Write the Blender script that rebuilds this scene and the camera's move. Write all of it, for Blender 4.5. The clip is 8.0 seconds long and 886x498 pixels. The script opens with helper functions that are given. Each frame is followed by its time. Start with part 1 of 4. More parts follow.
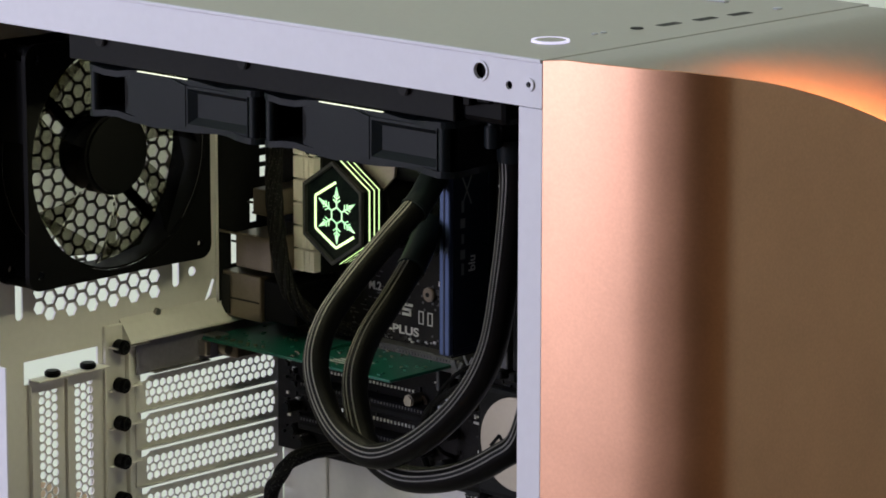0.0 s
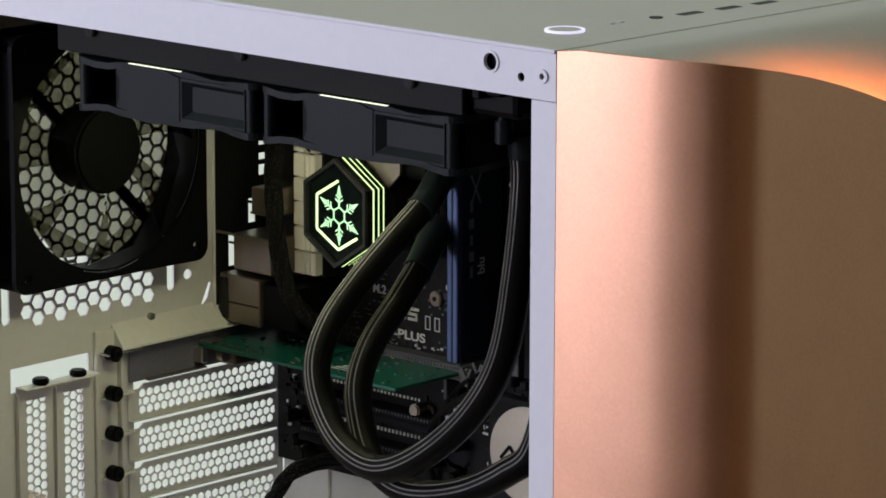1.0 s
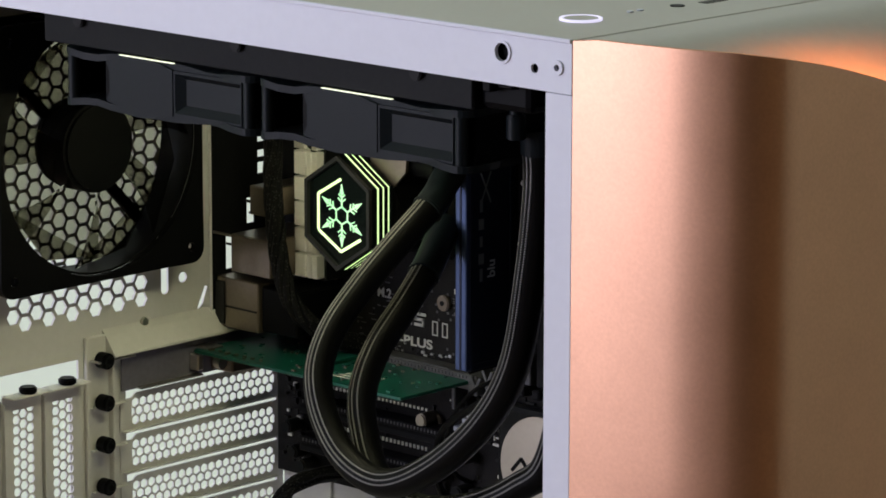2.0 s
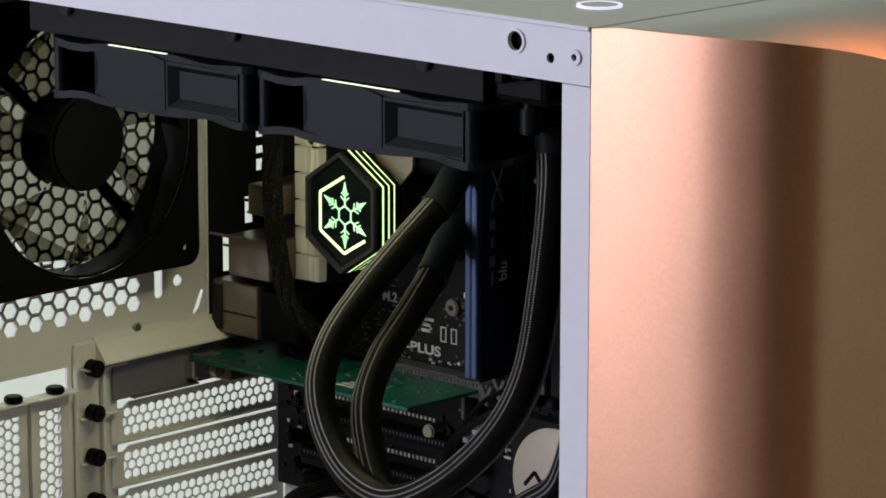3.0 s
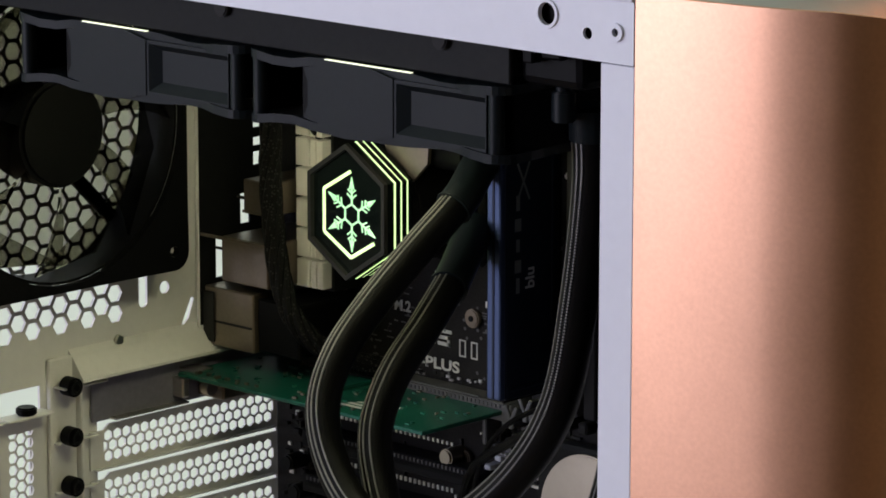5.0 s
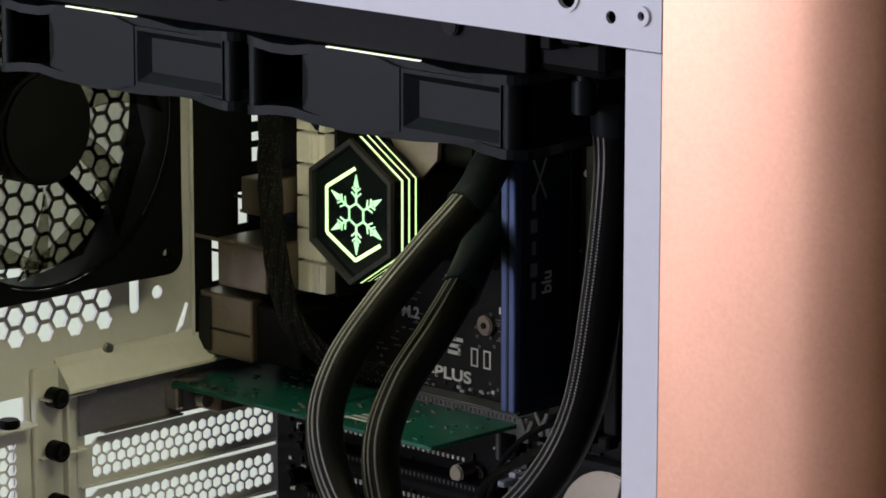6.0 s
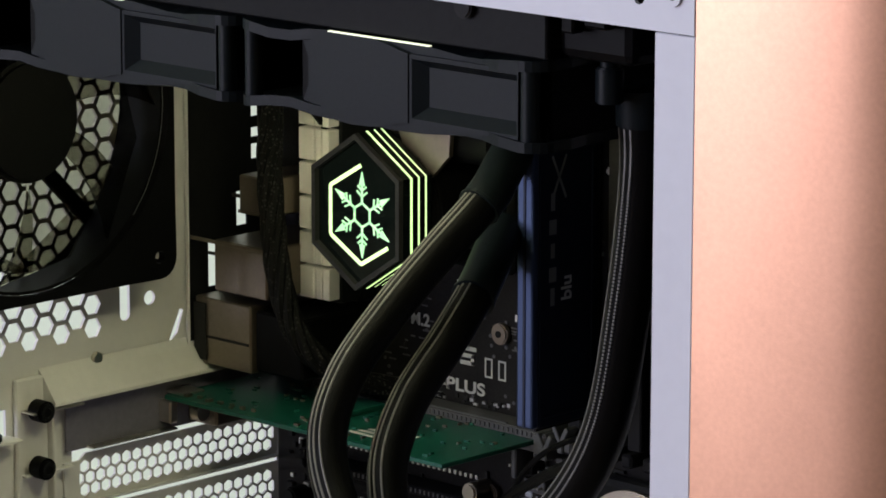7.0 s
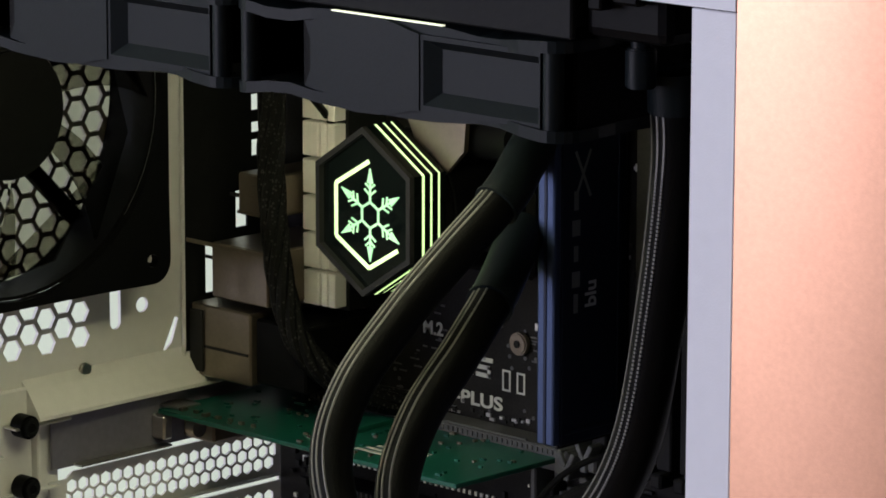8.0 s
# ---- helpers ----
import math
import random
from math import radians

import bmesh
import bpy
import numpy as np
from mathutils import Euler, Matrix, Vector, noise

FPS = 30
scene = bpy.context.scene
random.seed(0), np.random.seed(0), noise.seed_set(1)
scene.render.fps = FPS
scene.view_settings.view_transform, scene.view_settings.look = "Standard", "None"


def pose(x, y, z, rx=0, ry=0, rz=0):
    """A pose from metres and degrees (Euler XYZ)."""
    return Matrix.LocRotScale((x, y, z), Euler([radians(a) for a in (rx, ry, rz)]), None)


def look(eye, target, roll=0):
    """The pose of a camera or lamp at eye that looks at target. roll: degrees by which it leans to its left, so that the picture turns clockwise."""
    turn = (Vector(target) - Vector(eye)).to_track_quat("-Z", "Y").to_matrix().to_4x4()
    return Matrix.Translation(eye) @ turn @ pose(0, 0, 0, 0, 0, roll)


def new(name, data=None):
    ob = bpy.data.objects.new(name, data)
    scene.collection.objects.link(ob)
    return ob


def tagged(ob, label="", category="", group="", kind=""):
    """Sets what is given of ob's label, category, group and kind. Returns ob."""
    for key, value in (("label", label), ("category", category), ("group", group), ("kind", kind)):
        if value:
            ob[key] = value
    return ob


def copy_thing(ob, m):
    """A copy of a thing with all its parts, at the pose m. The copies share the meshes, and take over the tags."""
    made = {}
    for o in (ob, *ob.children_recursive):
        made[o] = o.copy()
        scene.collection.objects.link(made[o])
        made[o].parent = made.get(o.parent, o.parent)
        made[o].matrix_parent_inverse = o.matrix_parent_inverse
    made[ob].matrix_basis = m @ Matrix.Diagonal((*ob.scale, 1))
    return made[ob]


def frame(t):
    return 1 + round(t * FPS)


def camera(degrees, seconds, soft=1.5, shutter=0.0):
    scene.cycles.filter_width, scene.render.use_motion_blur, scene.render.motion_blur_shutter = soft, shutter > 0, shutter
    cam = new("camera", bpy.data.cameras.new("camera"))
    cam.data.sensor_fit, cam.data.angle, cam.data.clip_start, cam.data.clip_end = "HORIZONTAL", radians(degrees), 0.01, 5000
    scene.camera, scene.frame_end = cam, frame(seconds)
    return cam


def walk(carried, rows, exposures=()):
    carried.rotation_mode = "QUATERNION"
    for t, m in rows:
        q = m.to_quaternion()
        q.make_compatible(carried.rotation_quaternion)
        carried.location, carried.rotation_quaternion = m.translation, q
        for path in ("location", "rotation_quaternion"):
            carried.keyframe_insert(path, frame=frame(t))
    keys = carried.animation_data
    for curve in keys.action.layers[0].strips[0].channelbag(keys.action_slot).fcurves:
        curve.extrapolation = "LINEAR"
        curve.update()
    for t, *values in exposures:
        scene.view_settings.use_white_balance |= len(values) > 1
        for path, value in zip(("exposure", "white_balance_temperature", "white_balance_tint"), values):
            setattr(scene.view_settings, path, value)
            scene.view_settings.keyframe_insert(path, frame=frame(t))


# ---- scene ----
from mathutils import geometry

# ---- camera: a slow straight push towards the open case ----
ZT = 1.23      # height of the case's top face over the room's floor
cam = camera(12.78, 8.0, soft=1.7)
ROWS = [
    (0, 1.1136, -1.2446, 0.2692, 43.2745, -11.8881, 0.1142),
    (0.5, 1.0815, -1.2107, 0.2589, 43.3271, -11.8621, 0.1299),
    (1, 1.0490, -1.1767, 0.2489, 43.3746, -11.8454, 0.1329),
    (1.5, 1.0163, -1.1428, 0.2392, 43.4192, -11.8378, 0.1267),
    (2.25, 0.9669, -1.0918, 0.2251, 43.4841, -11.8415, 0.1068),
    (3, 0.9173, -1.0408, 0.2112, 43.5514, -11.8591, 0.0819),
    (3.5, 0.8843, -1.0067, 0.2021, 43.6000, -11.8751, 0.0660),
    (4, 0.8513, -0.9726, 0.1929, 43.6530, -11.8913, 0.0525),
    (4.5, 0.8183, -0.9386, 0.1837, 43.7114, -11.9046, 0.0426),
    (5.25, 0.7691, -0.8874, 0.1694, 43.8113, -11.9105, 0.0359),
    (6, 0.7199, -0.8362, 0.1545, 43.9280, -11.8863, 0.0398),
    (6.5, 0.6872, -0.8021, 0.1440, 44.0161, -11.8449, 0.0478),
    (7, 0.6544, -0.7680, 0.1330, 44.1130, -11.7769, 0.0593),
    (7.5, 0.6215, -0.7339, 0.1213, 44.2187, -11.6758, 0.0731),
    (8, 0.5885, -0.6998, 0.1088, 44.3334, -11.5349, 0.0876),
]
walk(cam, [(t, pose(x, y, ZT + z, 0, 0, yaw) @ pose(0, 0, 0, 90 + pitch) @ pose(0, 0, 0, 0, 0, roll)) for t, x, y, z, yaw, pitch, roll in ROWS])

# ---- light: daylight from one large window, a dim room, light strips, an added fill ring ----
world = bpy.data.worlds.new("world")
scene.world = world
world.use_nodes = True
wn = world.node_tree
sky = wn.nodes.new("ShaderNodeTexSky")
sky.sky_type, sky.sun_disc = 'NISHITA', False
sky.sun_elevation, sky.sun_rotation = radians(35), radians(200)
wn.links.new(sky.outputs[0], wn.nodes["Background"].inputs[0])
wn.nodes["Background"].inputs[1].default_value = 0.1


def area(name, at, target, sx, sy, watts, colour):
    d = bpy.data.lights.new(name, 'AREA')
    d.shape, d.size, d.size_y, d.energy, d.color = 'RECTANGLE', sx, sy, watts, colour
    ob = new(name, d)
    ob.matrix_world = look(at, target)
    return ob


area("window_light", (-1.85, -2.57, 1.44), (-1.85, 0, 1.44), 2.0, 1.5, 62, (0.87, 0.87, 1.14))
LED = (0.68, 1.0, 0.40)
scene.view_settings.exposure = 0.0


# ---- materials ----
def ramp(nt, src, stops):
    r = nt.nodes.new("ShaderNodeValToRGB")
    el = r.color_ramp.elements
    while len(el) < len(stops):
        el.new(0.5)
    for e, (p, c) in zip(el, stops):
        e.position, e.color = p, (*c, 1)
    nt.links.new(src, r.inputs[0])
    return r.outputs[0]


def material(name, colour, rough=0.5, metal=0.0, vary=0.12, scale=60.0, bump=0.0, bump_scale=400.0, stretch=(1, 1, 1), rough_vary=0.08, coat=0.0, piece=0.0, spec=0.5):
    m = bpy.data.materials.new(name)
    m.use_nodes = True
    nt = m.node_tree
    b = nt.nodes["Principled BSDF"]
    b.inputs["Metallic"].default_value = metal
    b.inputs["Coat Weight"].default_value = coat
    b.inputs["Specular IOR Level"].default_value = spec if max(colour) > 0.05 or metal or spec != 0.5 else 0.06
    tc = nt.nodes.new("ShaderNodeTexCoord")
    mp = nt.nodes.new("ShaderNodeMapping")
    mp.inputs["Scale"].default_value = stretch
    nt.links.new(tc.outputs["Object"], mp.inputs[0])
    big = nt.nodes.new("ShaderNodeTexNoise")
    big.inputs["Scale"].default_value, big.inputs["Detail"].default_value = scale * 0.25, 6
    fine = nt.nodes.new("ShaderNodeTexNoise")
    fine.inputs["Scale"].default_value, fine.inputs["Detail"].default_value = scale * 6, 4
    mix = nt.nodes.new("ShaderNodeMath")
    mix.operation = 'MULTIPLY_ADD'
    mix.inputs[1].default_value = 0.45
    for n in (big, fine):
        nt.links.new(mp.outputs[0], n.inputs[0])
    nt.links.new(fine.outputs[0], mix.inputs[0])
    half = nt.nodes.new("ShaderNodeMath")
    half.operation = 'MULTIPLY'
    half.inputs[1].default_value = 0.55
    nt.links.new(big.outputs[0], half.inputs[0])
    nt.links.new(half.outputs[0], mix.inputs[2])
    lo = [c * (1 - vary) for c in colour]
    hi = [min(1, c * (1 + vary)) for c in colour]
    col = ramp(nt, mix.outputs[0], [(0.3, lo), (0.7, hi)])
    if piece:
        oi = nt.nodes.new("ShaderNodeObjectInfo")
        hs = nt.nodes.new("ShaderNodeHueSaturation")
        mr = nt.nodes.new("ShaderNodeMapRange")
        mr.inputs[3].default_value, mr.inputs[4].default_value = 1 - piece, 1 + piece
        nt.links.new(oi.outputs["Random"], mr.inputs[0])
        nt.links.new(mr.outputs[0], hs.inputs["Value"])
        nt.links.new(col, hs.inputs["Color"])
        col = hs.outputs[0]
    nt.links.new(col, b.inputs["Base Color"])
    rr = nt.nodes.new("ShaderNodeMapRange")
    rr.inputs[3].default_value, rr.inputs[4].default_value = max(0.02, rough - rough_vary), min(1, rough + rough_vary)
    nt.links.new(big.outputs[0], rr.inputs[0])
    nt.links.new(rr.outputs[0], b.inputs["Roughness"])
    if bump:
        bn = nt.nodes.new("ShaderNodeTexNoise")
        bn.inputs["Scale"].default_value, bn.inputs["Detail"].default_value = bump_scale, 3
        nt.links.new(mp.outputs[0], bn.inputs[0])
        bp = nt.nodes.new("ShaderNodeBump")
        bp.inputs["Strength"].default_value, bp.inputs["Distance"].default_value = bump, 0.0004
        nt.links.new(bn.outputs[0], bp.inputs["Height"])
        nt.links.new(bp.outputs[0], b.inputs["Normal"])
    return m


def glow(name, colour, strength):
    m = bpy.data.materials.new(name)
    m.use_nodes = True
    b = m.node_tree.nodes["Principled BSDF"]
    b.inputs["Base Color"].default_value = (0.5, 0.5, 0.5, 1)
    b.inputs["Emission Color"].default_value = (*colour, 1)
    b.inputs["Emission Strength"].default_value = strength
    return m


# white coat, its lavender tint standing for the bluish daylight on it
WHITE = material("daylit_white_powder_coat", (0.71, 0.72, 0.80), 0.42, 0, 0.03, 40, 0.12, 1800)
INNER = material("inner_white_coat", (0.70, 0.69, 0.68), 0.45, 0, 0.05, 50, 0.12, 1500)
COPPER = material("rose_gold_anodised", (0.66, 0.372, 0.250), 0.39, 1.0, 0.085, 110, 0.06, 1700, (1, 1, 1), 0.03)
# white paint with the top's lower light put into a greyer colour
TOPDIM = material("dimmed_white_satin", (0.55, 0.525, 0.49), 0.42, 0, 0.04, 40, 0.1, 1800)
CLIPGREY = material("grey_clip_plastic", (0.050, 0.052, 0.055), 0.45, 0, 0.2, 150)
BLACK = material("black_plastic", (0.003, 0.003, 0.0033), 0.45, 0, 0.2, 80, 0.15, 1500)
FANGREY = material("charcoal_plastic", (0.0056, 0.0084, 0.0100), 0.40, 0, 0.2, 90, 0.08, 1300, spec=0.13)
DARKMETAL = material("black_painted_steel", (0.011, 0.0115, 0.012), 0.42, 0, 0.2, 60, 0.1, 1200)
STEEL = material("zinc_plated_steel", (0.62, 0.60, 0.57), 0.33, 1.0, 0.12, 90, 0.1, 900)
SILVER = material("brushed_silver", (0.42, 0.385, 0.32), 0.34, 1.0, 0.05, 60, 0.1, 600)
PCB = material("green_circuit_board", (0.006, 0.074, 0.054), 0.30, 0, 0.35, 140, 0.1, 700)
PCBDARK = material("black_circuit_board", (0.013, 0.0122, 0.0122), 0.42, 0, 0.5, 190, 0.2, 900)
SLOTBLACK = material("slot_plastic", (0.010, 0.010, 0.011), 0.42, 0, 0.2, 120)
SLOTGREY = material("slot_contact_grey", (0.055, 0.055, 0.06), 0.5, 0, 0.3, 160)
# barely metallic and near white: the fins' reflected light is in the colour
ALU = material("lit_aluminium_fins", (0.95, 0.91, 0.90), 0.42, 0.05, 0.02, 120, 0.1, 900)
NAVY = material("navy_heat_spreader", (0.005, 0.010, 0.028), 0.33, 0.5, 0.15, 120, 0.1, 900)
BLUEEDGE = material("pale_blue_anodised", (0.046, 0.066, 0.130), 0.38, 0.8, 0.08, 120)
RUBBER = material("black_rubber_hose", (0.003, 0.003, 0.003), 0.46, 0, 0.2, 200, 0.3, 1600, spec=0.07)
THREAD = material("grey_tracer_thread", (0.135, 0.13, 0.12), 0.5, 0, 0.35, 500)
SLEEVE = material("black_cable_sleeve", (0.007, 0.007, 0.0075), 0.5, 0, 0.5, 160, 1.0, 700)
INK = material("white_print", (0.46, 0.46, 0.44), 0.6, 0, 0.1, 200)
INKFAINT = material("dark_grey_print", (0.12, 0.13, 0.145), 0.6, 0, 0.2, 200)
INKDIM = material("pale_grey_print", (0.42, 0.44, 0.49), 0.6, 0, 0.1, 200)
GOLD = material("gold_contact", (0.75, 0.55, 0.25), 0.3, 1.0, 0.1, 200)
CHIP = material("chip_epoxy", (0.022, 0.022, 0.022), 0.45, 0, 0.2, 150)
SOLDER = material("solder", (0.72, 0.72, 0.70), 0.3, 1.0, 0.1, 300)
GLASSFACE = material("smoked_acrylic", (0.004, 0.006, 0.0055), 0.09, 0, 0.1, 60, 0, 400, (1, 1, 1), 0.02, 0.0, spec=0.2)
PAINT = material("matt_wall_paint", (0.81, 0.90, 0.72), 0.85, 0, 0.03, 3, 0.1, 200)
# colour of the unseen walls, set by what the copper panel mirrors
PAINTDIM = material("taupe_reflection_paint", (0.375, 0.265, 0.145), 0.85, 0, 0.05, 3, 0.1, 200)
OAK = material("oak_floor", (0.24, 0.15, 0.09), 0.5, 0, 0.3, 6, 0.2, 120, (1, 8, 1))
DESK = material("desk_laminate", (0.40, 0.25, 0.14), 0.45, 0, 0.06, 12, 0.1, 300, (1, 6, 1))
# bracket steel darkened to slate for the shade it stands in
BRACKETSHADE = material("shaded_bracket_steel", (0.20, 0.19, 0.235), 0.4, 0.3, 0.15, 70)
PORT = material("dull_port_metal", (0.21, 0.175, 0.14), 0.36, 0.85, 0.12, 110, 0.35, 260)
SMOKE = material("smoky_clear_plastic", (0.33, 0.32, 0.265), 0.04, 0, 0.1, 60)
SMOKE.node_tree.nodes["Principled BSDF"].inputs["Transmission Weight"].default_value = 1.0
SMOKE.node_tree.nodes["Principled BSDF"].inputs["IOR"].default_value = 1.03


def braid(name, dark, light, size):
    m = material(name, dark, 0.55, 0, 0.3, 160, 0.6, 700)
    nt = m.node_tree
    tc = nt.nodes.new("ShaderNodeTexCoord")
    v = nt.nodes.new("ShaderNodeTexVoronoi")
    v.inputs["Scale"].default_value = 1 / size
    nt.links.new(tc.outputs["Object"], v.inputs["Vector"])
    b = nt.nodes["Principled BSDF"]
    was = b.inputs["Base Color"].links[0].from_socket
    mx = nt.nodes.new("ShaderNodeMix")
    mx.data_type = 'RGBA'
    mr = nt.nodes.new("ShaderNodeMapRange")
    mr.inputs[1].default_value, mr.inputs[2].default_value = 0.22, 0.34
    mr.inputs[3].default_value, mr.inputs[4].default_value = 0.75, 0.0
    nt.links.new(v.outputs["Distance"], mr.inputs[0])
    nt.links.new(mr.outputs[0], mx.inputs[0])
    nt.links.new(was, mx.inputs[6])
    mx.inputs[7].default_value = (*light, 1)
    nt.links.new(mx.outputs[2], b.inputs["Base Color"])
    return m


# the lighter specks paint the braid's small highlights into its colour
BRAID = braid("braided_cable_sleeve", (0.006, 0.006, 0.0065), (0.050, 0.048, 0.046), 0.0015)
GLOW = glow("pump_light", LED, 1.35)
GLOWDIM = glow("pump_emblem_light", (0.40, 1.0, 0.44), 0.85)
GLOWSTRIP = glow("fan_light_strip", (0.95, 1.0, 0.72), 1.2)
# added emitter, hidden in one fan, for the coloured light inside the case
GLOWFILL = glow("hidden_fill_ring", (1.0, 0.97, 0.60), 82.0)
GLOWFRONT = glow("front_light_strip", (1.0, 0.28, 0.07), 110.0)
GLOWRING = glow("button_ring_light", (0.76, 0.72, 1.0), 0.95)


# ---- builders: all sizes below in millimetres, from the case's top front corner ----
BASE = {}


def thing(name, base, label, category, group="", kind="", m=None):
    ob = new(name)
    ob.empty_display_size = 0.02
    BASE[ob] = Vector(base)
    ob.matrix_world = m or Matrix.Translation((base[0] / 1000, base[1] / 1000, ZT + base[2] / 1000))
    return tagged(ob, label, category, group, kind)


def part(name, bm, mat, parent, label="", smooth=False, base=None):
    """Links a bmesh, in case millimetres, as one mesh under a thing or a part."""
    top = parent
    while top.parent:
        top = top.parent
    b = BASE[top] if base is None else Vector(base)
    bmesh.ops.recalc_face_normals(bm, faces=bm.faces)
    bmesh.ops.transform(bm, matrix=Matrix.Scale(0.001, 4) @ Matrix.Translation(-b), verts=bm.verts)
    me = bpy.data.meshes.new(name)
    bm.to_mesh(me)
    bm.free()
    me.materials.append(mat)
    if smooth:
        me.shade_smooth()
        me.set_sharp_from_angle(angle=radians(40))
    ob = new(name, me)
    ob.parent = parent
    return tagged(ob, label)


def box(x0, y0, z0, x1, y1, z1, bevel=0.0, bm=None, seg=1):
    bm = bm or bmesh.new()
    m = Matrix.Translation(((x0 + x1) / 2, (y0 + y1) / 2, (z0 + z1) / 2)) @ Matrix.Diagonal((abs(x1 - x0), abs(y1 - y0), abs(z1 - z0), 1))
    r = bmesh.ops.create_cube(bm, size=1, matrix=m)
    if bevel:
        es = list({e for v in r["verts"] for e in v.link_edges})
        bmesh.ops.bevel(bm, geom=es, offset=bevel, segments=seg, affect='EDGES', profile=0.5)
    return bm


AX = {'x': Matrix.Rotation(radians(90), 4, 'Y'), 'y': Matrix.Rotation(radians(-90), 4, 'X'), 'z': Matrix.Identity(4)}


def cyl(c, r, h, axis='z', n=24, r2=None, bm=None, bevel=0.0):
    bm = bm or bmesh.new()
    q = bmesh.ops.create_cone(bm, cap_ends=True, segments=n, radius1=r, radius2=r if r2 is None else r2, depth=h, matrix=Matrix.Translation(c) @ AX[axis])
    if bevel:
        es = [e for e in {e for v in q["verts"] for e in v.link_edges} if len(e.link_faces) == 2 and any(len(f.verts) > 4 for f in e.link_faces)]
        bmesh.ops.bevel(bm, geom=es, offset=bevel, segments=2, affect='EDGES')
    return bm


def ringprism(c, ro, ri, h, axis='z', n=32, bm=None):
    bm = bm or bmesh.new()
    rows = []
    for r, z in ((ro, -h / 2), (ro, h / 2), (ri, h / 2), (ri, -h / 2)):
        rows.append([bm.verts.new(Matrix.Translation(c) @ AX[axis] @ Vector((r * math.cos(2 * math.pi * i / n), r * math.sin(2 * math.pi * i / n), z))) for i in range(n)])
    for k in range(4):
        a, b = rows[k], rows[(k + 1) % 4]
        for i in range(n):
            bm.faces.new((a[i], a[(i + 1) % n], b[(i + 1) % n], b[i]))
    return bm


def rectangle(u0, v0, u1, v1):
    return [(u0, v0), (u1, v0), (u1, v1), (u0, v1)]


def rounded(u0, v0, u1, v1, r, n=4):
    out = []
    for cu, cv, a in ((u1 - r, v0 + r, -90), (u1 - r, v1 - r, 0), (u0 + r, v1 - r, 90), (u0 + r, v0 + r, 180)):
        for i in range(n + 1):
            t = radians(a + 90 * i / n)
            out.append((cu + r * math.cos(t), cv + r * math.sin(t)))
    return out


def circle(cu, cv, r, n=24):
    return [(cu + r * math.cos(2 * math.pi * i / n), cv + r * math.sin(2 * math.pi * i / n)) for i in range(n)]


def hexagon(cu, cv, flat, turn=0.0):
    r = flat / math.sqrt(3)
    return [(cu + r * math.cos(radians(turn + 60 * i)), cv + r * math.sin(radians(turn + 60 * i))) for i in range(6)]


def clip(poly, u0, v0, u1, v1):
    """A convex outline cut to a rectangle."""
    for ax, lim, sign in ((0, u0, 1), (0, u1, -1), (1, v0, 1), (1, v1, -1)):
        out = []
        for i, p in enumerate(poly):
            q = poly[i - 1]
            a, b = (q[ax] - lim) * sign, (p[ax] - lim) * sign
            if (a < 0) != (b < 0):
                t = a / (a - b)
                out.append((q[0] + t * (p[0] - q[0]), q[1] + t * (p[1] - q[1])))
            if b >= 0:
                out.append(p)
        poly = out
        if len(poly) < 3:
            return []
    area2 = sum(poly[i - 1][0] * p[1] - p[0] * poly[i - 1][1] for i, p in enumerate(poly))
    return poly if abs(area2) > 4 else []


def plate(outline, holes, thick, place, bm=None):
    """A sheet with openings: outline and holes in (u, v), place(u, v, w) gives the point."""
    bm = bm or bmesh.new()
    pts, faces = [], []
    for loop in [outline] + holes:
        faces.append(list(range(len(pts), len(pts) + len(loop))))
        pts += [Vector(p) for p in loop]
    vs, es, fs, ov, oe, of = geometry.delaunay_2d_cdt(pts, [], faces, 2, 1e-5)
    a = [bm.verts.new(place(v.x, v.y, 0)) for v in vs]
    b = [bm.verts.new(place(v.x, v.y, thick)) for v in vs]
    count = {}
    for f in fs:
        bm.faces.new([a[i] for i in f])
        bm.faces.new([b[i] for i in reversed(f)])
        for i in range(len(f)):
            e = (f[i - 1], f[i])
            count[frozenset(e)] = None if frozenset(e) in count else e
    for e in count.values():
        if e:
            bm.faces.new((a[e[1]], a[e[0]], b[e[0]], b[e[1]]))
    loose = [v for v in bm.verts if not v.link_faces]
    bmesh.ops.delete(bm, geom=loose, context='VERTS')
    return bm


def tube(points, r, n=12, bm=None, closed=False, offset=None):
    """A round tube swept along points, or a thin thread lying on such a tube (offset: angle, distance)."""
    bm = bm or bmesh.new()
    pts = [Vector(p) for p in points]
    rings, up = [], Vector((0, -1, 0.3)).normalized()
    for i, p in enumerate(pts):
        t = (pts[min(i + 1, len(pts) - 1)] - pts[max(i - 1, 0)]).normalized()
        up = (up - t * up.dot(t)).normalized()
        side = t.cross(up)
        c = p if offset is None else p + (up * math.cos(offset[0]) + side * math.sin(offset[0])) * offset[1]
        rings.append([bm.verts.new(c + (up * math.cos(2 * math.pi * k / n) + side * math.sin(2 * math.pi * k / n)) * r) for k in range(n)])
    for a, b in zip(rings, rings[1:]):
        for k in range(n):
            bm.faces.new((a[k], a[(k + 1) % n], b[(k + 1) % n], b[k]))
    bm.faces.new(rings[0])
    bm.faces.new(list(reversed(rings[-1])))
    return bm


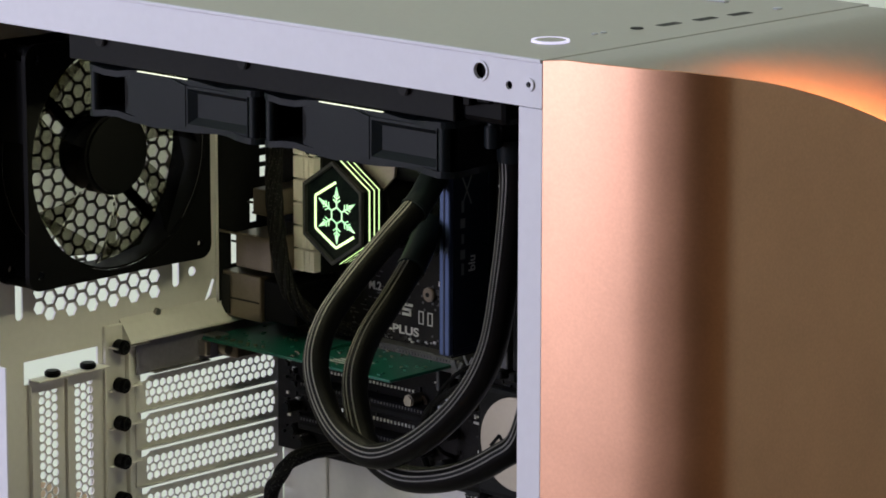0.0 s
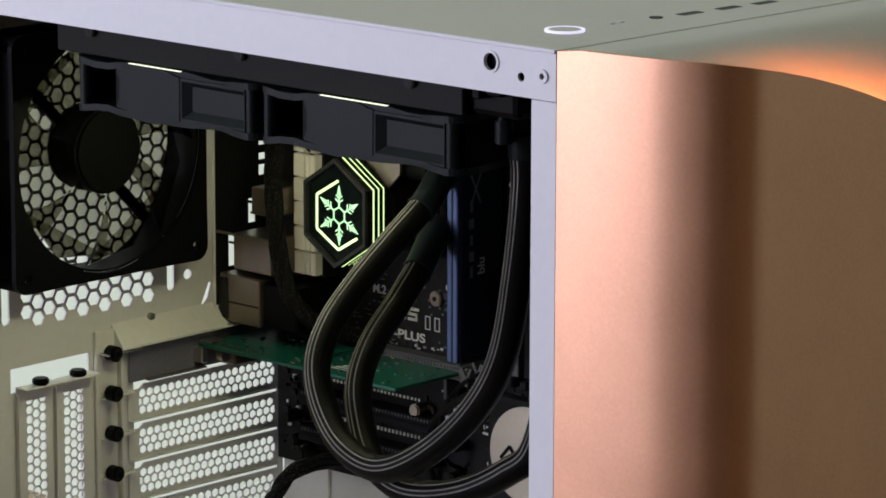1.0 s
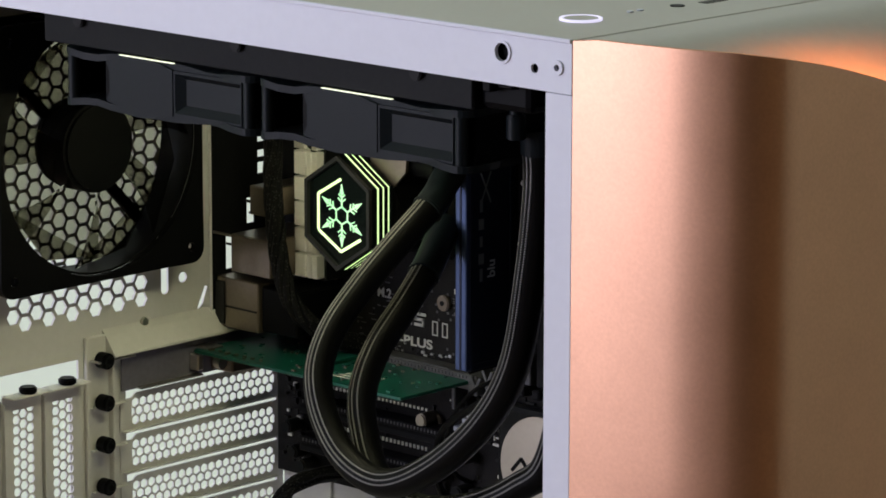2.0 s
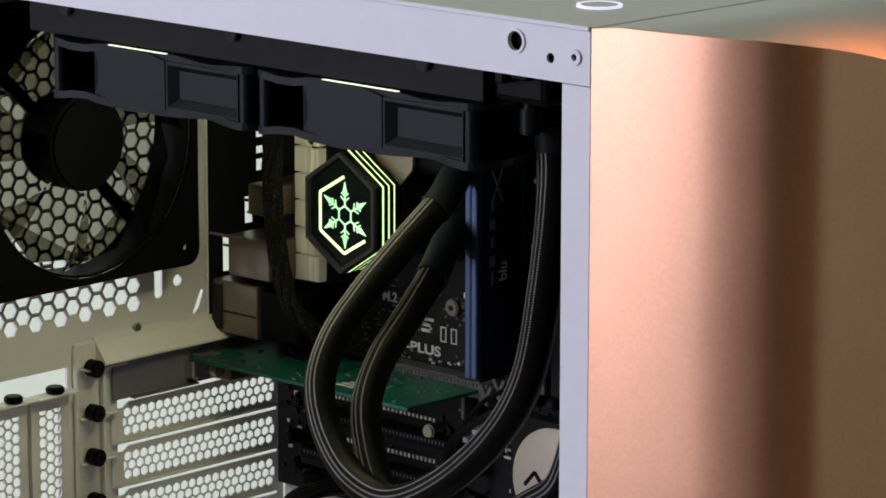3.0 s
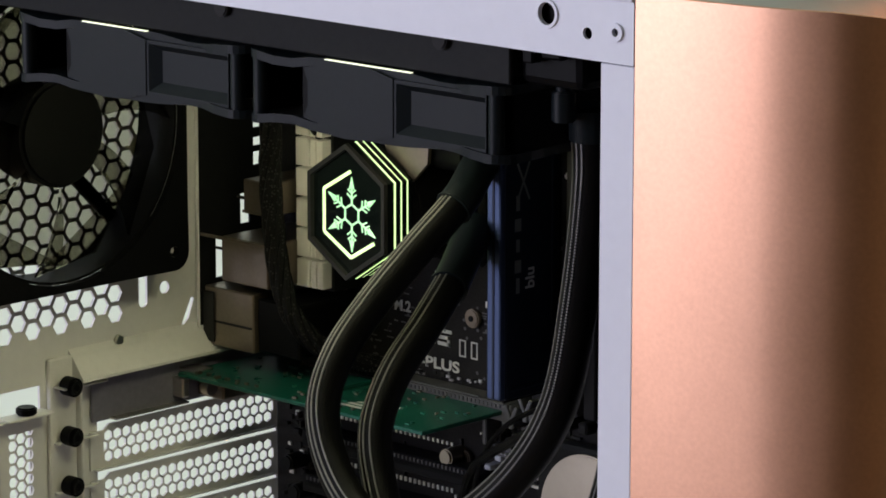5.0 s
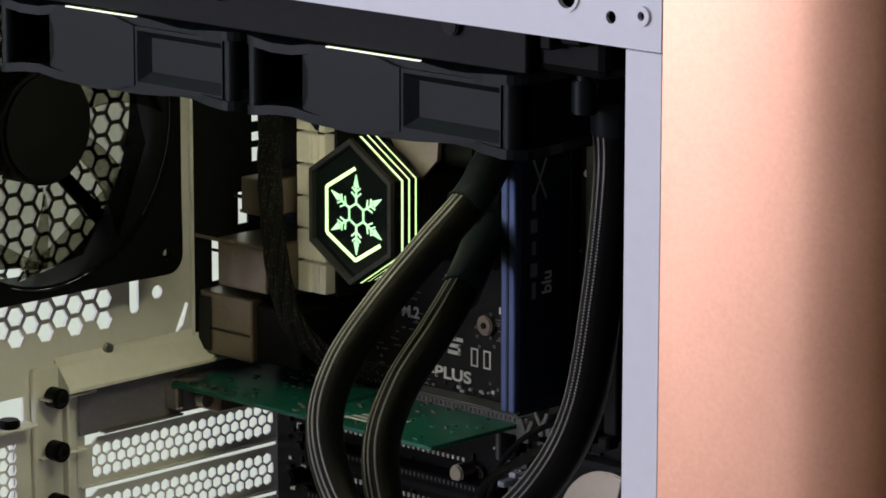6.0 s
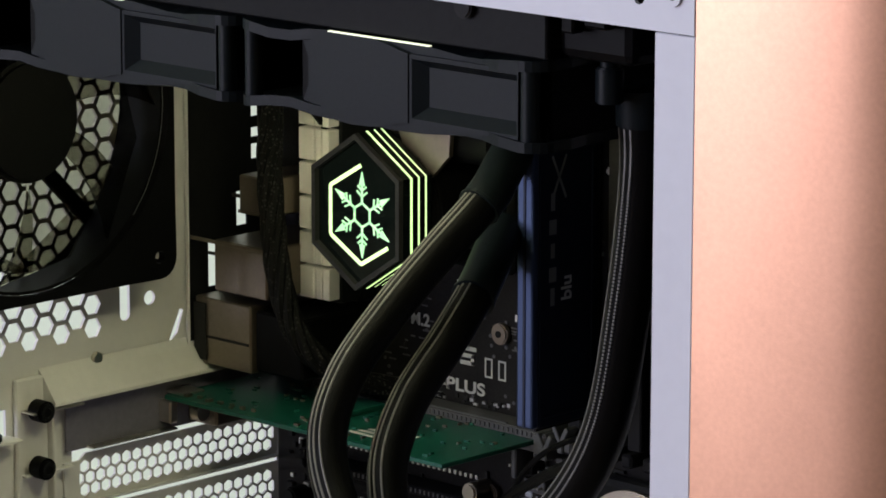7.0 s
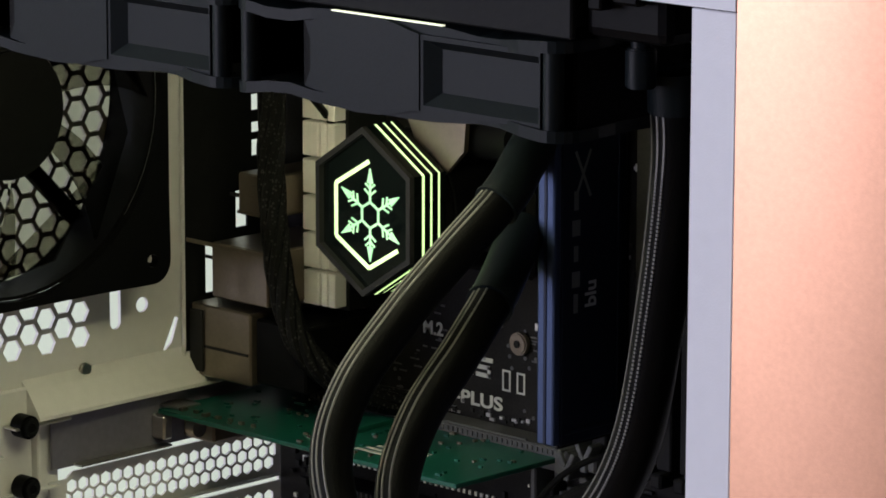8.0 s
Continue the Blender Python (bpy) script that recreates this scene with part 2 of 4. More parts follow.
def spline(knots, per=8):
    """Catmull-Rom through the knots."""
    k = [Vector(p) for p in knots]
    k = [2 * k[0] - k[1]] + k + [2 * k[-1] - k[-2]]
    out = []
    for i in range(1, len(k) - 2):
        for s in range(per):
            t = s / per
            a, b, c, d = k[i - 1:i + 3]
            out.append(0.5 * ((2 * b) + (c - a) * t + (2 * a - 5 * b + 4 * c - d) * t * t + (3 * b - a - 3 * c + d) * t ** 3))
    return out + [k[-2]]


def words(name, text, size, m, mat, parent, thick=0.15):
    """Printed words as a mesh of its own; m places the text's plane, in case millimetres."""
    cu = bpy.data.curves.new(name, 'FONT')
    cu.body, cu.size, cu.extrude, cu.offset = text, size, thick, size * 0.022
    ob = new(name, cu)
    me = bpy.data.meshes.new_from_object(ob.evaluated_get(bpy.context.evaluated_depsgraph_get()))
    bpy.data.objects.remove(ob)
    bm = bmesh.new()
    bm.from_mesh(me)
    bpy.data.meshes.remove(me)
    bmesh.ops.transform(bm, matrix=m, verts=bm.verts)
    return part(name, bm, mat, parent)


# facing the open side: text reads along +x, up is +z, thickness towards -y
def facing_side(x, y, z):
    return Matrix.Translation((x, y, z)) @ Matrix.Rotation(radians(90), 4, 'X')


def on_x(x):
    return lambda u, v, w: Vector((x + w, u, v))


def on_y(y):
    return lambda u, v, w: Vector((u, y + w, v))


def on_z(z):
    return lambda u, v, w: Vector((u, v, z + w))


# ---- the room: its taupe walls are unseen, added for the copper's dark reflections ----
def room():
    def slab(name, x0, y0, z0, x1, y1, z1, mat):
        bm = box(x0, y0, z0, x1, y1, z1)
        me = bpy.data.meshes.new(name)
        bm.to_mesh(me)
        bm.free()
        me.materials.append(mat)
        return tagged(new(name, me), kind="structure")
    tagged(slab("floor", -3.2, -2.6, -0.1, 2.6, 0.75, 0, OAK), "warm brown oak floor of the room", "floor")
    tagged(slab("ceiling", -3.2, -2.6, 2.6, 2.6, 0.75, 2.7, PAINT), "plain white painted ceiling", "ceiling")
    tagged(slab("wall_west", -3.3, -2.7, 0, -3.2, 0.85, 2.6, PAINT), "plain off-white painted wall", "wall")
    tagged(slab("wall_east", 2.6, -2.7, 0, 2.7, 0.85, 2.6, PAINTDIM), "unseen taupe wall toned for the copper panel to reflect", "wall")
    tagged(slab("wall_north", -3.2, 0.75, 0, 2.6, 0.85, 2.6, PAINT), "plain off-white wall behind the desk", "wall")
    bm = plate(rectangle(-3.2, 0, 2.6, 2.6), [rectangle(-2.9, 0.66, -0.8, 2.22)], 0.1, lambda u, v, w: Vector((u, -2.7 + w, v)))
    me = bpy.data.meshes.new("wall_south")
    bm.to_mesh(me)
    bm.free()
    me.materials.append(PAINTDIM)
    tagged(new("wall_south", me), "unseen taupe wall with a window opening, toned for the copper's reflection", "wall", kind="structure")


room()


def desk():
    # out of view: added to bounce warm light into the copper face
    root = thing("desk", (-100, 200, -480), "unseen warm brown desk under the case, added for bounce light", "desk")
    part("desktop", box(-1000, -330, -510, 700, 560, -480, 3), DESK, root)
    for x in (-960, 660):
        for y in (-290, 520):
            part("leg", box(x - 25, y - 25, -1230, x + 25, y + 25, -510.2, 3), STEEL, root)


desk()


# ---- the computer case ----
RX = -376.0                       # inner face of the rear wall
SLOT0, PITCH = -200.4, 20.32      # top of the first expansion slot, slot spacing
CASE = thing("computer_case", (-190, 110, -480), "white steel computer case, side panel off, rose-gold front panel", "computer case")


def screw_bm(c, r, h, axis, mat, parent, name="screw", label=""):
    bm = cyl(c, r, h, axis, 16, bevel=r * 0.2)
    return part(name, bm, mat, parent, label, True)


def case_shell():
    # top panel, with a folded front edge
    part("top_panel", box(-392, 0.3, -1.2, -0.4, 230, 0, 0.5), TOPDIM, CASE, "satin top panel, white paint greyed for its lower light")
    bm = box(-345, 186, 0, -52, 189.5, 0.9, 0.3)
    part("filter_edge", bm, WHITE, CASE)
    # side rail over the opening with its three holes
    holes = [circle(-36, -8.3, 3.6, 20), circle(-19.3, -12.8, 1.9, 16), circle(-7.3, -11.2, 1.6, 16)]
    bm = plate([(-392, -21), (-0.3, -21), (-0.3, -0.6), (-392, -0.6)], holes, 1.2, on_y(0))
    part("side_rail", bm, WHITE, CASE)
    part("rail_lip", box(-392, -0.9, -1.3, -0.4, 0.9, 0.45, 0.4, seg=2), WHITE, CASE)
    part("rail_flange", box(-390, 1.3, -21, -14.2, 3.8, -19.6, 0.3), WHITE, CASE)
    part("hole_collar", ringprism((-36, -0.2, -8.3), 4.6, 3.6, 0.9, 'y', 24), WHITE, CASE)
    # loose near-black discs stand for the darkness inside two holes
    part("hole_shade_disc", cyl((-36, 4.5, -8.3), 4.6, 3, 'y', 20), BLACK, CASE)
    part("hole_shade_disc", cyl((-19.3, 4.0, -12.8), 3, 3, 'y', 16), DARKMETAL, CASE)
    part("rivet", ringprism((-7.3, -0.35, -11.2), 2.9, 1.3, 1.0, 'y', 24), WHITE, CASE, "white painted rivet at the rail's corner", True)
    part("rivet_core", cyl((-7.3, 3, -11.2), 1.8, 3, 'y', 16), BLACK, CASE)
    # posts
    part("front_post", box(-14.2, 0.5, -470, -0.3, 1.7, -21.4, 0.3), WHITE, CASE)
    part("front_post_flange", box(-14.2, 1.7, -470, -13, 9, -22, 0.3), WHITE, CASE)
    part("rear_post", box(-392, 0.2, -470, -357.5, 1.4, -195, 0.3), WHITE, CASE)
    part("rear_post", box(-392, 0.2, -195, -362, 1.4, -21.4, 0.3), WHITE, CASE)
    part("bottom_rail", box(-392, 0.2, -470, -0.3, 1.4, -440, 0.3), WHITE, CASE)
    part("far_panel", box(-392, 228.8, -470, -0.4, 230, -1.4), WHITE, CASE)
    part("base_panel", box(-392, 1.6, -470, -0.4, 228.6, -468), WHITE, CASE)
    part("psu_shroud", box(-374.5, 1.8, -354, -16, 211, -352.6, 0.4), INNER, CASE)
    part("front_bulkhead", box(-3, 1.8, -467, -1.6, 228.4, -1.6), DARKMETAL, CASE)
    for x in (-360, -40):
        for y in (25, 205):
            part("foot", cyl((x, y, -475), 12, 9.6, 'z', 24, 14, bevel=1), RUBBER, CASE)
    # motherboard tray with a cable slot and a pressed rib
    slots = [rounded(-330, -345, -200, -300, 6)]
    part("tray", plate(rectangle(-375, -466, -4, -2), slots, 1.2, on_y(211)), INNER, CASE, "white motherboard tray below the board")
    part("tray_rib", box(-343.5, 209.4, -350, -341, 211, -277.5, 0.6), INNER, CASE)


def hexes(u0, v0, u1, v1, p, flat, vertical, inside=None):
    """Hexagon openings over a rectangle, cut at its edges."""
    out, step = [], p * math.sqrt(3) / 2
    if vertical:
        nu, nv = int((u1 - u0) / step) + 2, int((v1 - v0) / p) + 3
        cells = [(u0 + step * (i + 0.5), v0 + p * (j + 0.5 * (i % 2)), 0) for i in range(-1, nu) for j in range(-1, nv)]
    else:
        nu, nv = int((u1 - u0) / p) + 3, int((v1 - v0) / step) + 2
        mid = (v0 + v1) / 2
        cells = [(u0 + p * (i + 0.5 * (j % 2)), mid + step * j, 30) for i in range(-1, nu) for j in range(-2, 3)]
    for u, v, turn in cells:
        if inside and not inside(u, v):
            continue
        h = clip(hexagon(u, v, flat, turn), u0, v0, u1, v1)
        if h:
            out.append(h)
    return out


def rear_wall():
    fy, fz = 73.0, -95.5
    lattice = hexes(14, -186, 136, -36, 8.3, 6.7, True, lambda u, v: math.hypot(u - 76.5, v - fz) < 58 or (37 < u < 123 and -180 < v < -100))
    holes = lattice
    holes += [rounded(23.2, -178, 28.2, -150, 2.4), rounded(131, -177.5, 135.6, -158, 2.2), circle(145, -171, 2.6, 16)]
    holes += [[(153, -190), (158, -186), (161, -178), (159.5, -177)]]
    holes += [rectangle(28, -212, 78, -200)]
    holes += [rectangle(36, -335, 51, -214), rectangle(57.5, -335, 72.5, -214)]
    holes += [rectangle(107.5, SLOT0 - 7 * PITCH - 0.5, 206.5, SLOT0 - 0.5)]
    holes += [rectangle(162.5, -197, 206.5, -38)]
    wall = part("rear_wall", plate(rectangle(1.6, -466, 210.8, -1.6), holes, -1.2, on_x(RX)), INNER, CASE, "white rear wall pierced with hexagon holes")
    # fold above the slots and the screw flange beside them
    bm = bmesh.new()
    prof = [(RX + 0.1, -188), (RX + 3, -191), (RX + 9, -199), (RX + 9, -200.2), (RX + 0.1, -200.2)]
    ends = [[bm.verts.new((x, y, z)) for x, z in prof] for y in (93, 176)]
    for i in range(5):
        bm.faces.new((ends[0][i], ends[0][i - 1], ends[1][i - 1], ends[1][i]))
    bm.faces.new(ends[0])
    bm.faces.new(list(reversed(ends[1])))
    part("slot_ledge", bm, INNER, CASE)
    part("screw_flange", box(RX + 0.1, 81, -345, RX + 2.4, 95, -190, 0.5), INNER, CASE)
    part("flange_fold", box(RX + 0.1, 95.1, -345, RX + 5, 96.6, -201, 0.4), INNER, CASE)
    part("standoff_screw", cyl((RX + 1, 119, -188.5), 2.3, 2, 'x', 14, bevel=0.4), STEEL, CASE)
    # slot covers: the first slot holds a card
    for k in range(1, 7):
        z1 = SLOT0 - PITCH * k - 1.0
        z0 = z1 - PITCH + 2.2
        m = (z0 + z1) / 2
        cover = part("slot_cover", plate([(103, z0), (206, z0), (206, z1), (113, z1), (110, z1 - 2.2), (103, z1 - 2.2)], hexes(110, m - 6.6, 204, m + 6.6, 4.9, 4.05, False), 0.9, on_x(RX + 0.2)), INNER, CASE, "perforated white slot cover")
        part("cover_lip", box(RX + 1.1, 104, z0, RX + 3.4, 205, z0 + 0.7, 0.2), INNER, cover)
        part("cover_tab", box(RX + 2.5, 82.5, m + 6.0, RX + 5.0, 104.5, m + 7.0, 0.3), INNER, cover)
    for k in range(7):
        z = SLOT0 - PITCH * k
        s = part("thumb_screw", cyl((RX + 7.2, 88.0, z - 0.6), 3.9, 7, 'x', 20, bevel=0.8), BLACK, CASE, "black thumb screw", True)
        part("screw_recess", ringprism((RX + 10.8, 88.0, z - 0.6), 2.8, 1.6, 0.5, 'x', 16), DARKMETAL, s)
    # the two upright slot covers
    for y0, y1 in ((30.5, 53.6), (54.8, 78.4)):
        m = (y0 + y1) / 2 + (0.8 if y0 < 40 else 0.2)
        hx = [[(b, a) for a, b in h] for h in hexes(-332, m - 6.2, -217, m + 6.2, 4.9, 4.05, False)]
        cover = part("upright_slot_cover", plate(rectangle(y0, -338, y1, -210.2), hx, 0.9, on_x(RX + 0.3)), INNER, CASE, "upright perforated slot cover")
        part("cover_tab", box(RX + 0.4, y0, -210.0, RX + 9, y1, -209.0, 0.3), INNER, cover)
        part("cover_side", box(RX + 1.3, y0, -338, RX + 2.6, y0 + 0.7, -213, 0.2), INNER, cover)
        part("cover_screw", cyl((RX + 5, m, -207.3), 4.2, 3.2, 'z', 18, bevel=0.7), BLACK, cover, "black screw", True)
    # input and output shield behind the ports
    sh = [rectangle(193.5, -111.5, 198.5, -106), rectangle(193.5, -119, 198.5, -115.5), rectangle(193.5, -127, 199, -121.5),
          rectangle(186.0, -150.6, 191.2, -138.0), rectangle(172.0, -171.0, 177.6, -154.5), rectangle(166, -195, 168, -180)]
    part("port_shield", plate(rectangle(162.8, -196.6, 206.2, -38.4), sh, -0.8, on_x(RX + 1.6)), DARKMETAL, CASE)
    part("shield_edge", box(RX + 1.0, 161.2, -199, RX + 3.0, 162.0, -38, 0.4), INNER, CASE)


def arc_cut(y):
    d = max(0.0, y - 12)
    return 1.5 - (0.1535 * d + 0.00109 * d * d)


def corner_profile():
    """Plan of the panel's side and corner: nearly straight, then turning ever faster into the face."""
    bends = ((0, 3), (44, 10), (68, 23), (80, 45), (91, 76), (98, 90))
    x = y = 0.0
    out = [(x, y)]
    for k in range(196):
        a = radians(float(np.interp(k * 0.5 + 0.25, [b[0] for b in bends], [b[1] for b in bends])))
        x, y = x + 0.5 * math.cos(a), y + 0.5 * math.sin(a)
        if k % 4 == 3:
            out.append((x, y))
    return out


def front():
    # rose-gold panel: a gently bent side, a tightening corner, a flat face with a swept top edge
    side = corner_profile()
    fx, fyy = side[-1]
    prof = side + [(fx, fyy + (228 - 2 * fyy) * i / 26) for i in range(1, 26)] + [(x, 228 - y) for x, y in reversed(side)]
    prof = [(x + 0.3, y) for x, y in prof]
    bm = bmesh.new()
    rows = []
    for i, (x, y) in enumerate(prof):
        a, b = prof[max(i - 1, 0)], prof[min(i + 1, len(prof) - 1)]
        t = Vector((b[0] - a[0], b[1] - a[1])).normalized()
        nx, ny = -t.y * 1.6, t.x * 1.6
        zt = arc_cut(y) - 1.5 * max(0, 1 - x / 12) if y < 200 else arc_cut(200)
        rows.append([bm.verts.new((x, y, zt - 0.2)), bm.verts.new((x + nx * 0.15, y + ny * 0.15, zt)), bm.verts.new((x + nx, y + ny, zt)), bm.verts.new((x + nx, y + ny, -462)), bm.verts.new((x, y, -462))])
    for p, q in zip(rows, rows[1:]):
        for k in range(5):
            bm.faces.new((p[k], p[(k + 1) % 5], q[(k + 1) % 5], q[k]))
    bm.faces.new(rows[0])
    bm.faces.new(list(reversed(rows[-1])))
    part("front_panel", bm, COPPER, CASE, "rose-gold anodised aluminium front panel with a swept top edge", True)
    # pale cap that rolls down behind the panel
    ys = [2.4, 4, 6, 9, 13, 18, 24, 31, 40] + [40 + 146 * i / 8 for i in range(1, 9)] + [197, 204, 210, 215, 219, 222, 225.4]
    lim = [float(np.interp(min(y, 228 - y), [p[1] for p in side], [p[0] for p in side])) - 2.4 for y in ys]
    bm = bmesh.new()
    cap = [(0.4, -0.2), (16, -0.2)] + [(16 + (fx - 20) * math.sin(radians(a)), -104 + 103.8 * math.cos(radians(a))) for a in range(3, 91, 3)] + [(60, -104), (0.4, -4)]
    grid = [[bm.verts.new((max(0.4, min(x, m)), y, z)) for x, z in cap] for y, m in zip(ys, lim)]
    for p, q in zip(grid, grid[1:]):
        for k in range(len(cap)):
            bm.faces.new((p[k - 1], p[k], q[k], q[k - 1]))
    bm.faces.new(grid[0])
    bm.faces.new(list(reversed(grid[-1])))
    part("front_cap", bm, TOPDIM, CASE, "satin cap behind the front panel", True)
    part("front_light_strip", tube([(fx - 2.4, y, arc_cut(y) - 4.5) for y in range(62, 200, 6)], 1.1, 6), GLOWFRONT, CASE, "glowing light strip behind the panel's edge")


def top_controls():
    b = part("power_button", cyl((-33, 42, 0.3), 7.2, 1.0, 'z', 32, bevel=0.3), TOPDIM, CASE, "round power button")
    part("light_ring", ringprism((-33, 42, 0.3), 8.5, 7.4, 1.3, 'z', 40), GLOWRING, b, "glowing white ring")
    for y in (71, 77):
        part("indicator", cyl((-32.5, y, 0.2), 1.4, 0.6, 'z', 14), WHITE, CASE)
    part("audio_jack", cyl((-30, 97, 0.15), 3.0, 0.5, 'z', 20), BLACK, CASE)
    for x, y in ((-28, 117), (-26.5, 141), (-25, 164)):
        p = part("usb_port", plate(rounded(x - 2.7, y - 6.9, x + 2.7, y + 6.9, 0.8), [rectangle(x - 2.1, y - 6.2, x + 2.1, y + 6.2)], 0.1, on_z(0.02)), CHIP, CASE)
        part("tongue", box(x - 2.1, y - 6.2, 0.01, x + 2.1, y + 6.2, 0.09), BLACK, p)
    part("reset_button", cyl((-22, 188, 0.3), 2.2, 0.8, 'z', 16, bevel=0.2), WHITE, CASE)


case_shell()
rear_wall()
front()
top_controls()


# ---- fans ----
def fan(name, label, group="", bow=2.2, shell=FANGREY):
    """A 120 mm fan about its own centre, axis z, 25.5 mm thick; its -y side carries the moulded panels."""
    root = new(name)
    root.empty_display_size = 0.02
    BASE[root] = Vector((0, 0, 0))
    tagged(root, label, "fan", group)
    H = 12.75

    def flange(z0, z1):
        out = rounded(-60, -60, 60, 60, 7, 5)
        # the edge draws in between the four corner ears
        shape = []
        for i, (u, v) in enumerate(out):
            shape.append((u, v))
            if i % 6 == 5:
                q = out[(i + 1) % len(out)]
                for k in range(1, 14):
                    t = k / 14
                    dip = bow * min(1, max(0, (0.5 - abs(t - 0.5)) / 0.16)) ** 2 if t < 0.16 or t > 0.84 else bow
                    p = (u + (q[0] - u) * t, v + (q[1] - v) * t)
                    shape.append((p[0] * (1 - dip / 60), p[1]) if abs(p[0]) > 59.9 else (p[0], p[1] * (1 - dip / 60)))
        holes = [circle(0, 0, 57.2, 56)] + [circle(sx * 52.5, sy * 52.5, 2.2, 10) for sx in (-1, 1) for sy in (-1, 1)]
        return plate(shape, holes, z1 - z0, on_z(z0))
    # the open edge of each flange waves in between the corner ears and the middle
    for z0, z1, s in ((-H, -H + 3.0, 1), (H - 3.0, H, -1)):
        bm = flange(z0, z1)
        for v in bm.verts:
            if v.co.y < -56.5 and bow > 1:
                v.co.z += s * 1.8 * (math.exp(-((v.co.x + 41) / 9) ** 2) + math.exp(-((v.co.x - 33) / 13) ** 2))
        part("frame", bm, shell, root)
    part("shroud", ringprism((0, 0, 0), 57.15, 56.0, 2 * H - 6.1, 'z', 56), BLACK, root, smooth=True)
    for sx in (-1, 1):
        for sy in (-1, 1):
            part("corner_post", cyl((sx * 54.6, sy * 56.6, 0), 2.7, 2 * H - 5.8, 'z', 16), shell, root, smooth=True)
    # moulded side: a web set back behind the window, black to stand for its shade, a flush boss with swept ends, a
    # framed recess
    part("web_shade", box(-36, -55.6, -9.6, -20, -54.0, 9.6, 0.6), BLACK, root)
    pl = [(-33, -4), (-31, -6), (-27, -8.6), (-25, -10.6), (-19, -12.4), (-12, -12.9), (-4, -12.6), (3, -11.4), (7, -10.4), (10.4, -9.8), (10.4, 9.8), (7, 10.4), (3, 11.4), (-4, 12.6), (-12, 12.9), (-19, 12.4), (-25, 10.6), (-27, 8.6), (-31, 6), (-33, 4)]
    part("side_boss", plate([(max(u, -26 + 0.02 * w * w), w) for u, w in pl], [], 1.8, on_y(-59.2)), shell, root)
    part("boss_wing", plate([(-33.5, -8.6), (-24, -10.2), (-24, 10.2), (-33.5, 8.6), (-31.4, 4), (-31.4, -4)], [], 1.2, on_y(-57.2)), shell, root)
    bm = bmesh.new()
    loops = []
    for x0, x1, z0, z1, y in ((10.5, 52, -9.7, 9.7, -58.8), (11.6, 51.6, -8.4, 8.4, -58.8), (16.0, 50.6, -5.0, 6.2, -56.2)):
        loops.append([bm.verts.new((x, y, z)) for x, z in ((x0, z0), (x1, z0), (x1, z1), (x0, z1))])
    for a, b in zip(loops, loops[1:]):
        for k in range(4):
            bm.faces.new((a[k - 1], a[k], b[k], b[k - 1]))
    bm.faces.new(loops[-1])
    bmesh.ops.recalc_face_normals(bm, faces=bm.faces)
    bmesh.ops.solidify(bm, geom=bm.faces[:], thickness=1.0)
    part("recess_frame", bm, shell, root, "framed recess moulded into the fan's side")
    for sx in (-1, 1):
        part("corner_web", box(sx * 57.6 - 0.7, -52, -9.6, sx * 57.6 + 0.7, -12, 9.6), BLACK, root)
    # moving part
    hub = part("hub", cyl((0, 0, -1), 20.5, 19, 'z', 36, bevel=1.5), BLACK, root, "matt black hub", True)
    for k in range(7):
        bm = bmesh.new()
        g = []
        for i in range(7):
            r = 20 + (54.6 - 20) * i / 6
            a0 = radians(k * 360 / 7 + 14 * (i / 6) ** 1.3)
            w = radians(80 - 2 * i / 6)
            g.append([[bm.verts.new((r * math.cos(a0 + w * s), r * math.sin(a0 + w * s), 7 - 16 * (s + 0.5) + d)) for s in (-0.5, 0, 0.5)] for d in (0, 1.3)])
        for p, q in zip(g, g[1:]):
            for d in (0, 1):
                for s in (0, 1):
                    bm.faces.new((p[d][s], p[d][s + 1], q[d][s + 1], q[d][s]))
            for s in (0, 2):
                bm.faces.new((p[0][s], q[0][s], q[1][s], p[1][s]))
        for e in (g[0], g[-1]):
            bm.faces.new((e[0][0], e[0][1], e[0][2], e[1][2], e[1][1], e[1][0]))
        part("blade", bm, SMOKE, root, smooth=True)
    for a in (45, 225):
        c, s = math.cos(radians(a)), math.sin(radians(a))
        bm = box(19, -2.6, 8.6, 59, 2.6, 12.4, 0.6)
        bmesh.ops.rotate(bm, matrix=Matrix.Rotation(radians(a), 3, 'Z'), verts=bm.verts)
        part("strut", bm, BLACK, root)
    part("motor_mount", cyl((0, 0, 10.6), 19.5, 3.6, 'z', 32, bevel=0.6), BLACK, root, smooth=True)
    return root


def at_mm(x, y, z):
    return Matrix.Translation((x / 1000, y / 1000, ZT + z / 1000))


f1 = fan("radiator_fan", "charcoal radiator fan with moulded side panels", "fans under the radiator")
f1.matrix_basis = at_mm(-239.5, 64, -47.8)
f2 = copy_thing(f1, at_mm(-119, 64, -47.8))
# unseen ring added in the first fan only, to brighten wall and board
part("light_ring", ringprism((0, 0, -8.0), 55.9, 54.8, 3.4, 'z', 48), GLOWFILL, f1, "hidden glowing ring added to light the rear wall")
f3 = fan("rear_fan", "black rear exhaust fan screwed to the rear wall", "", 0.3, BLACK)
f3.matrix_basis = at_mm(RX + 13.2, 72.8, -95.5) @ Matrix.Rotation(radians(-90), 4, 'Y') @ Matrix.Rotation(radians(90), 4, 'Z') @ Matrix.Diagonal((1.035, 1.035, 1, 1))


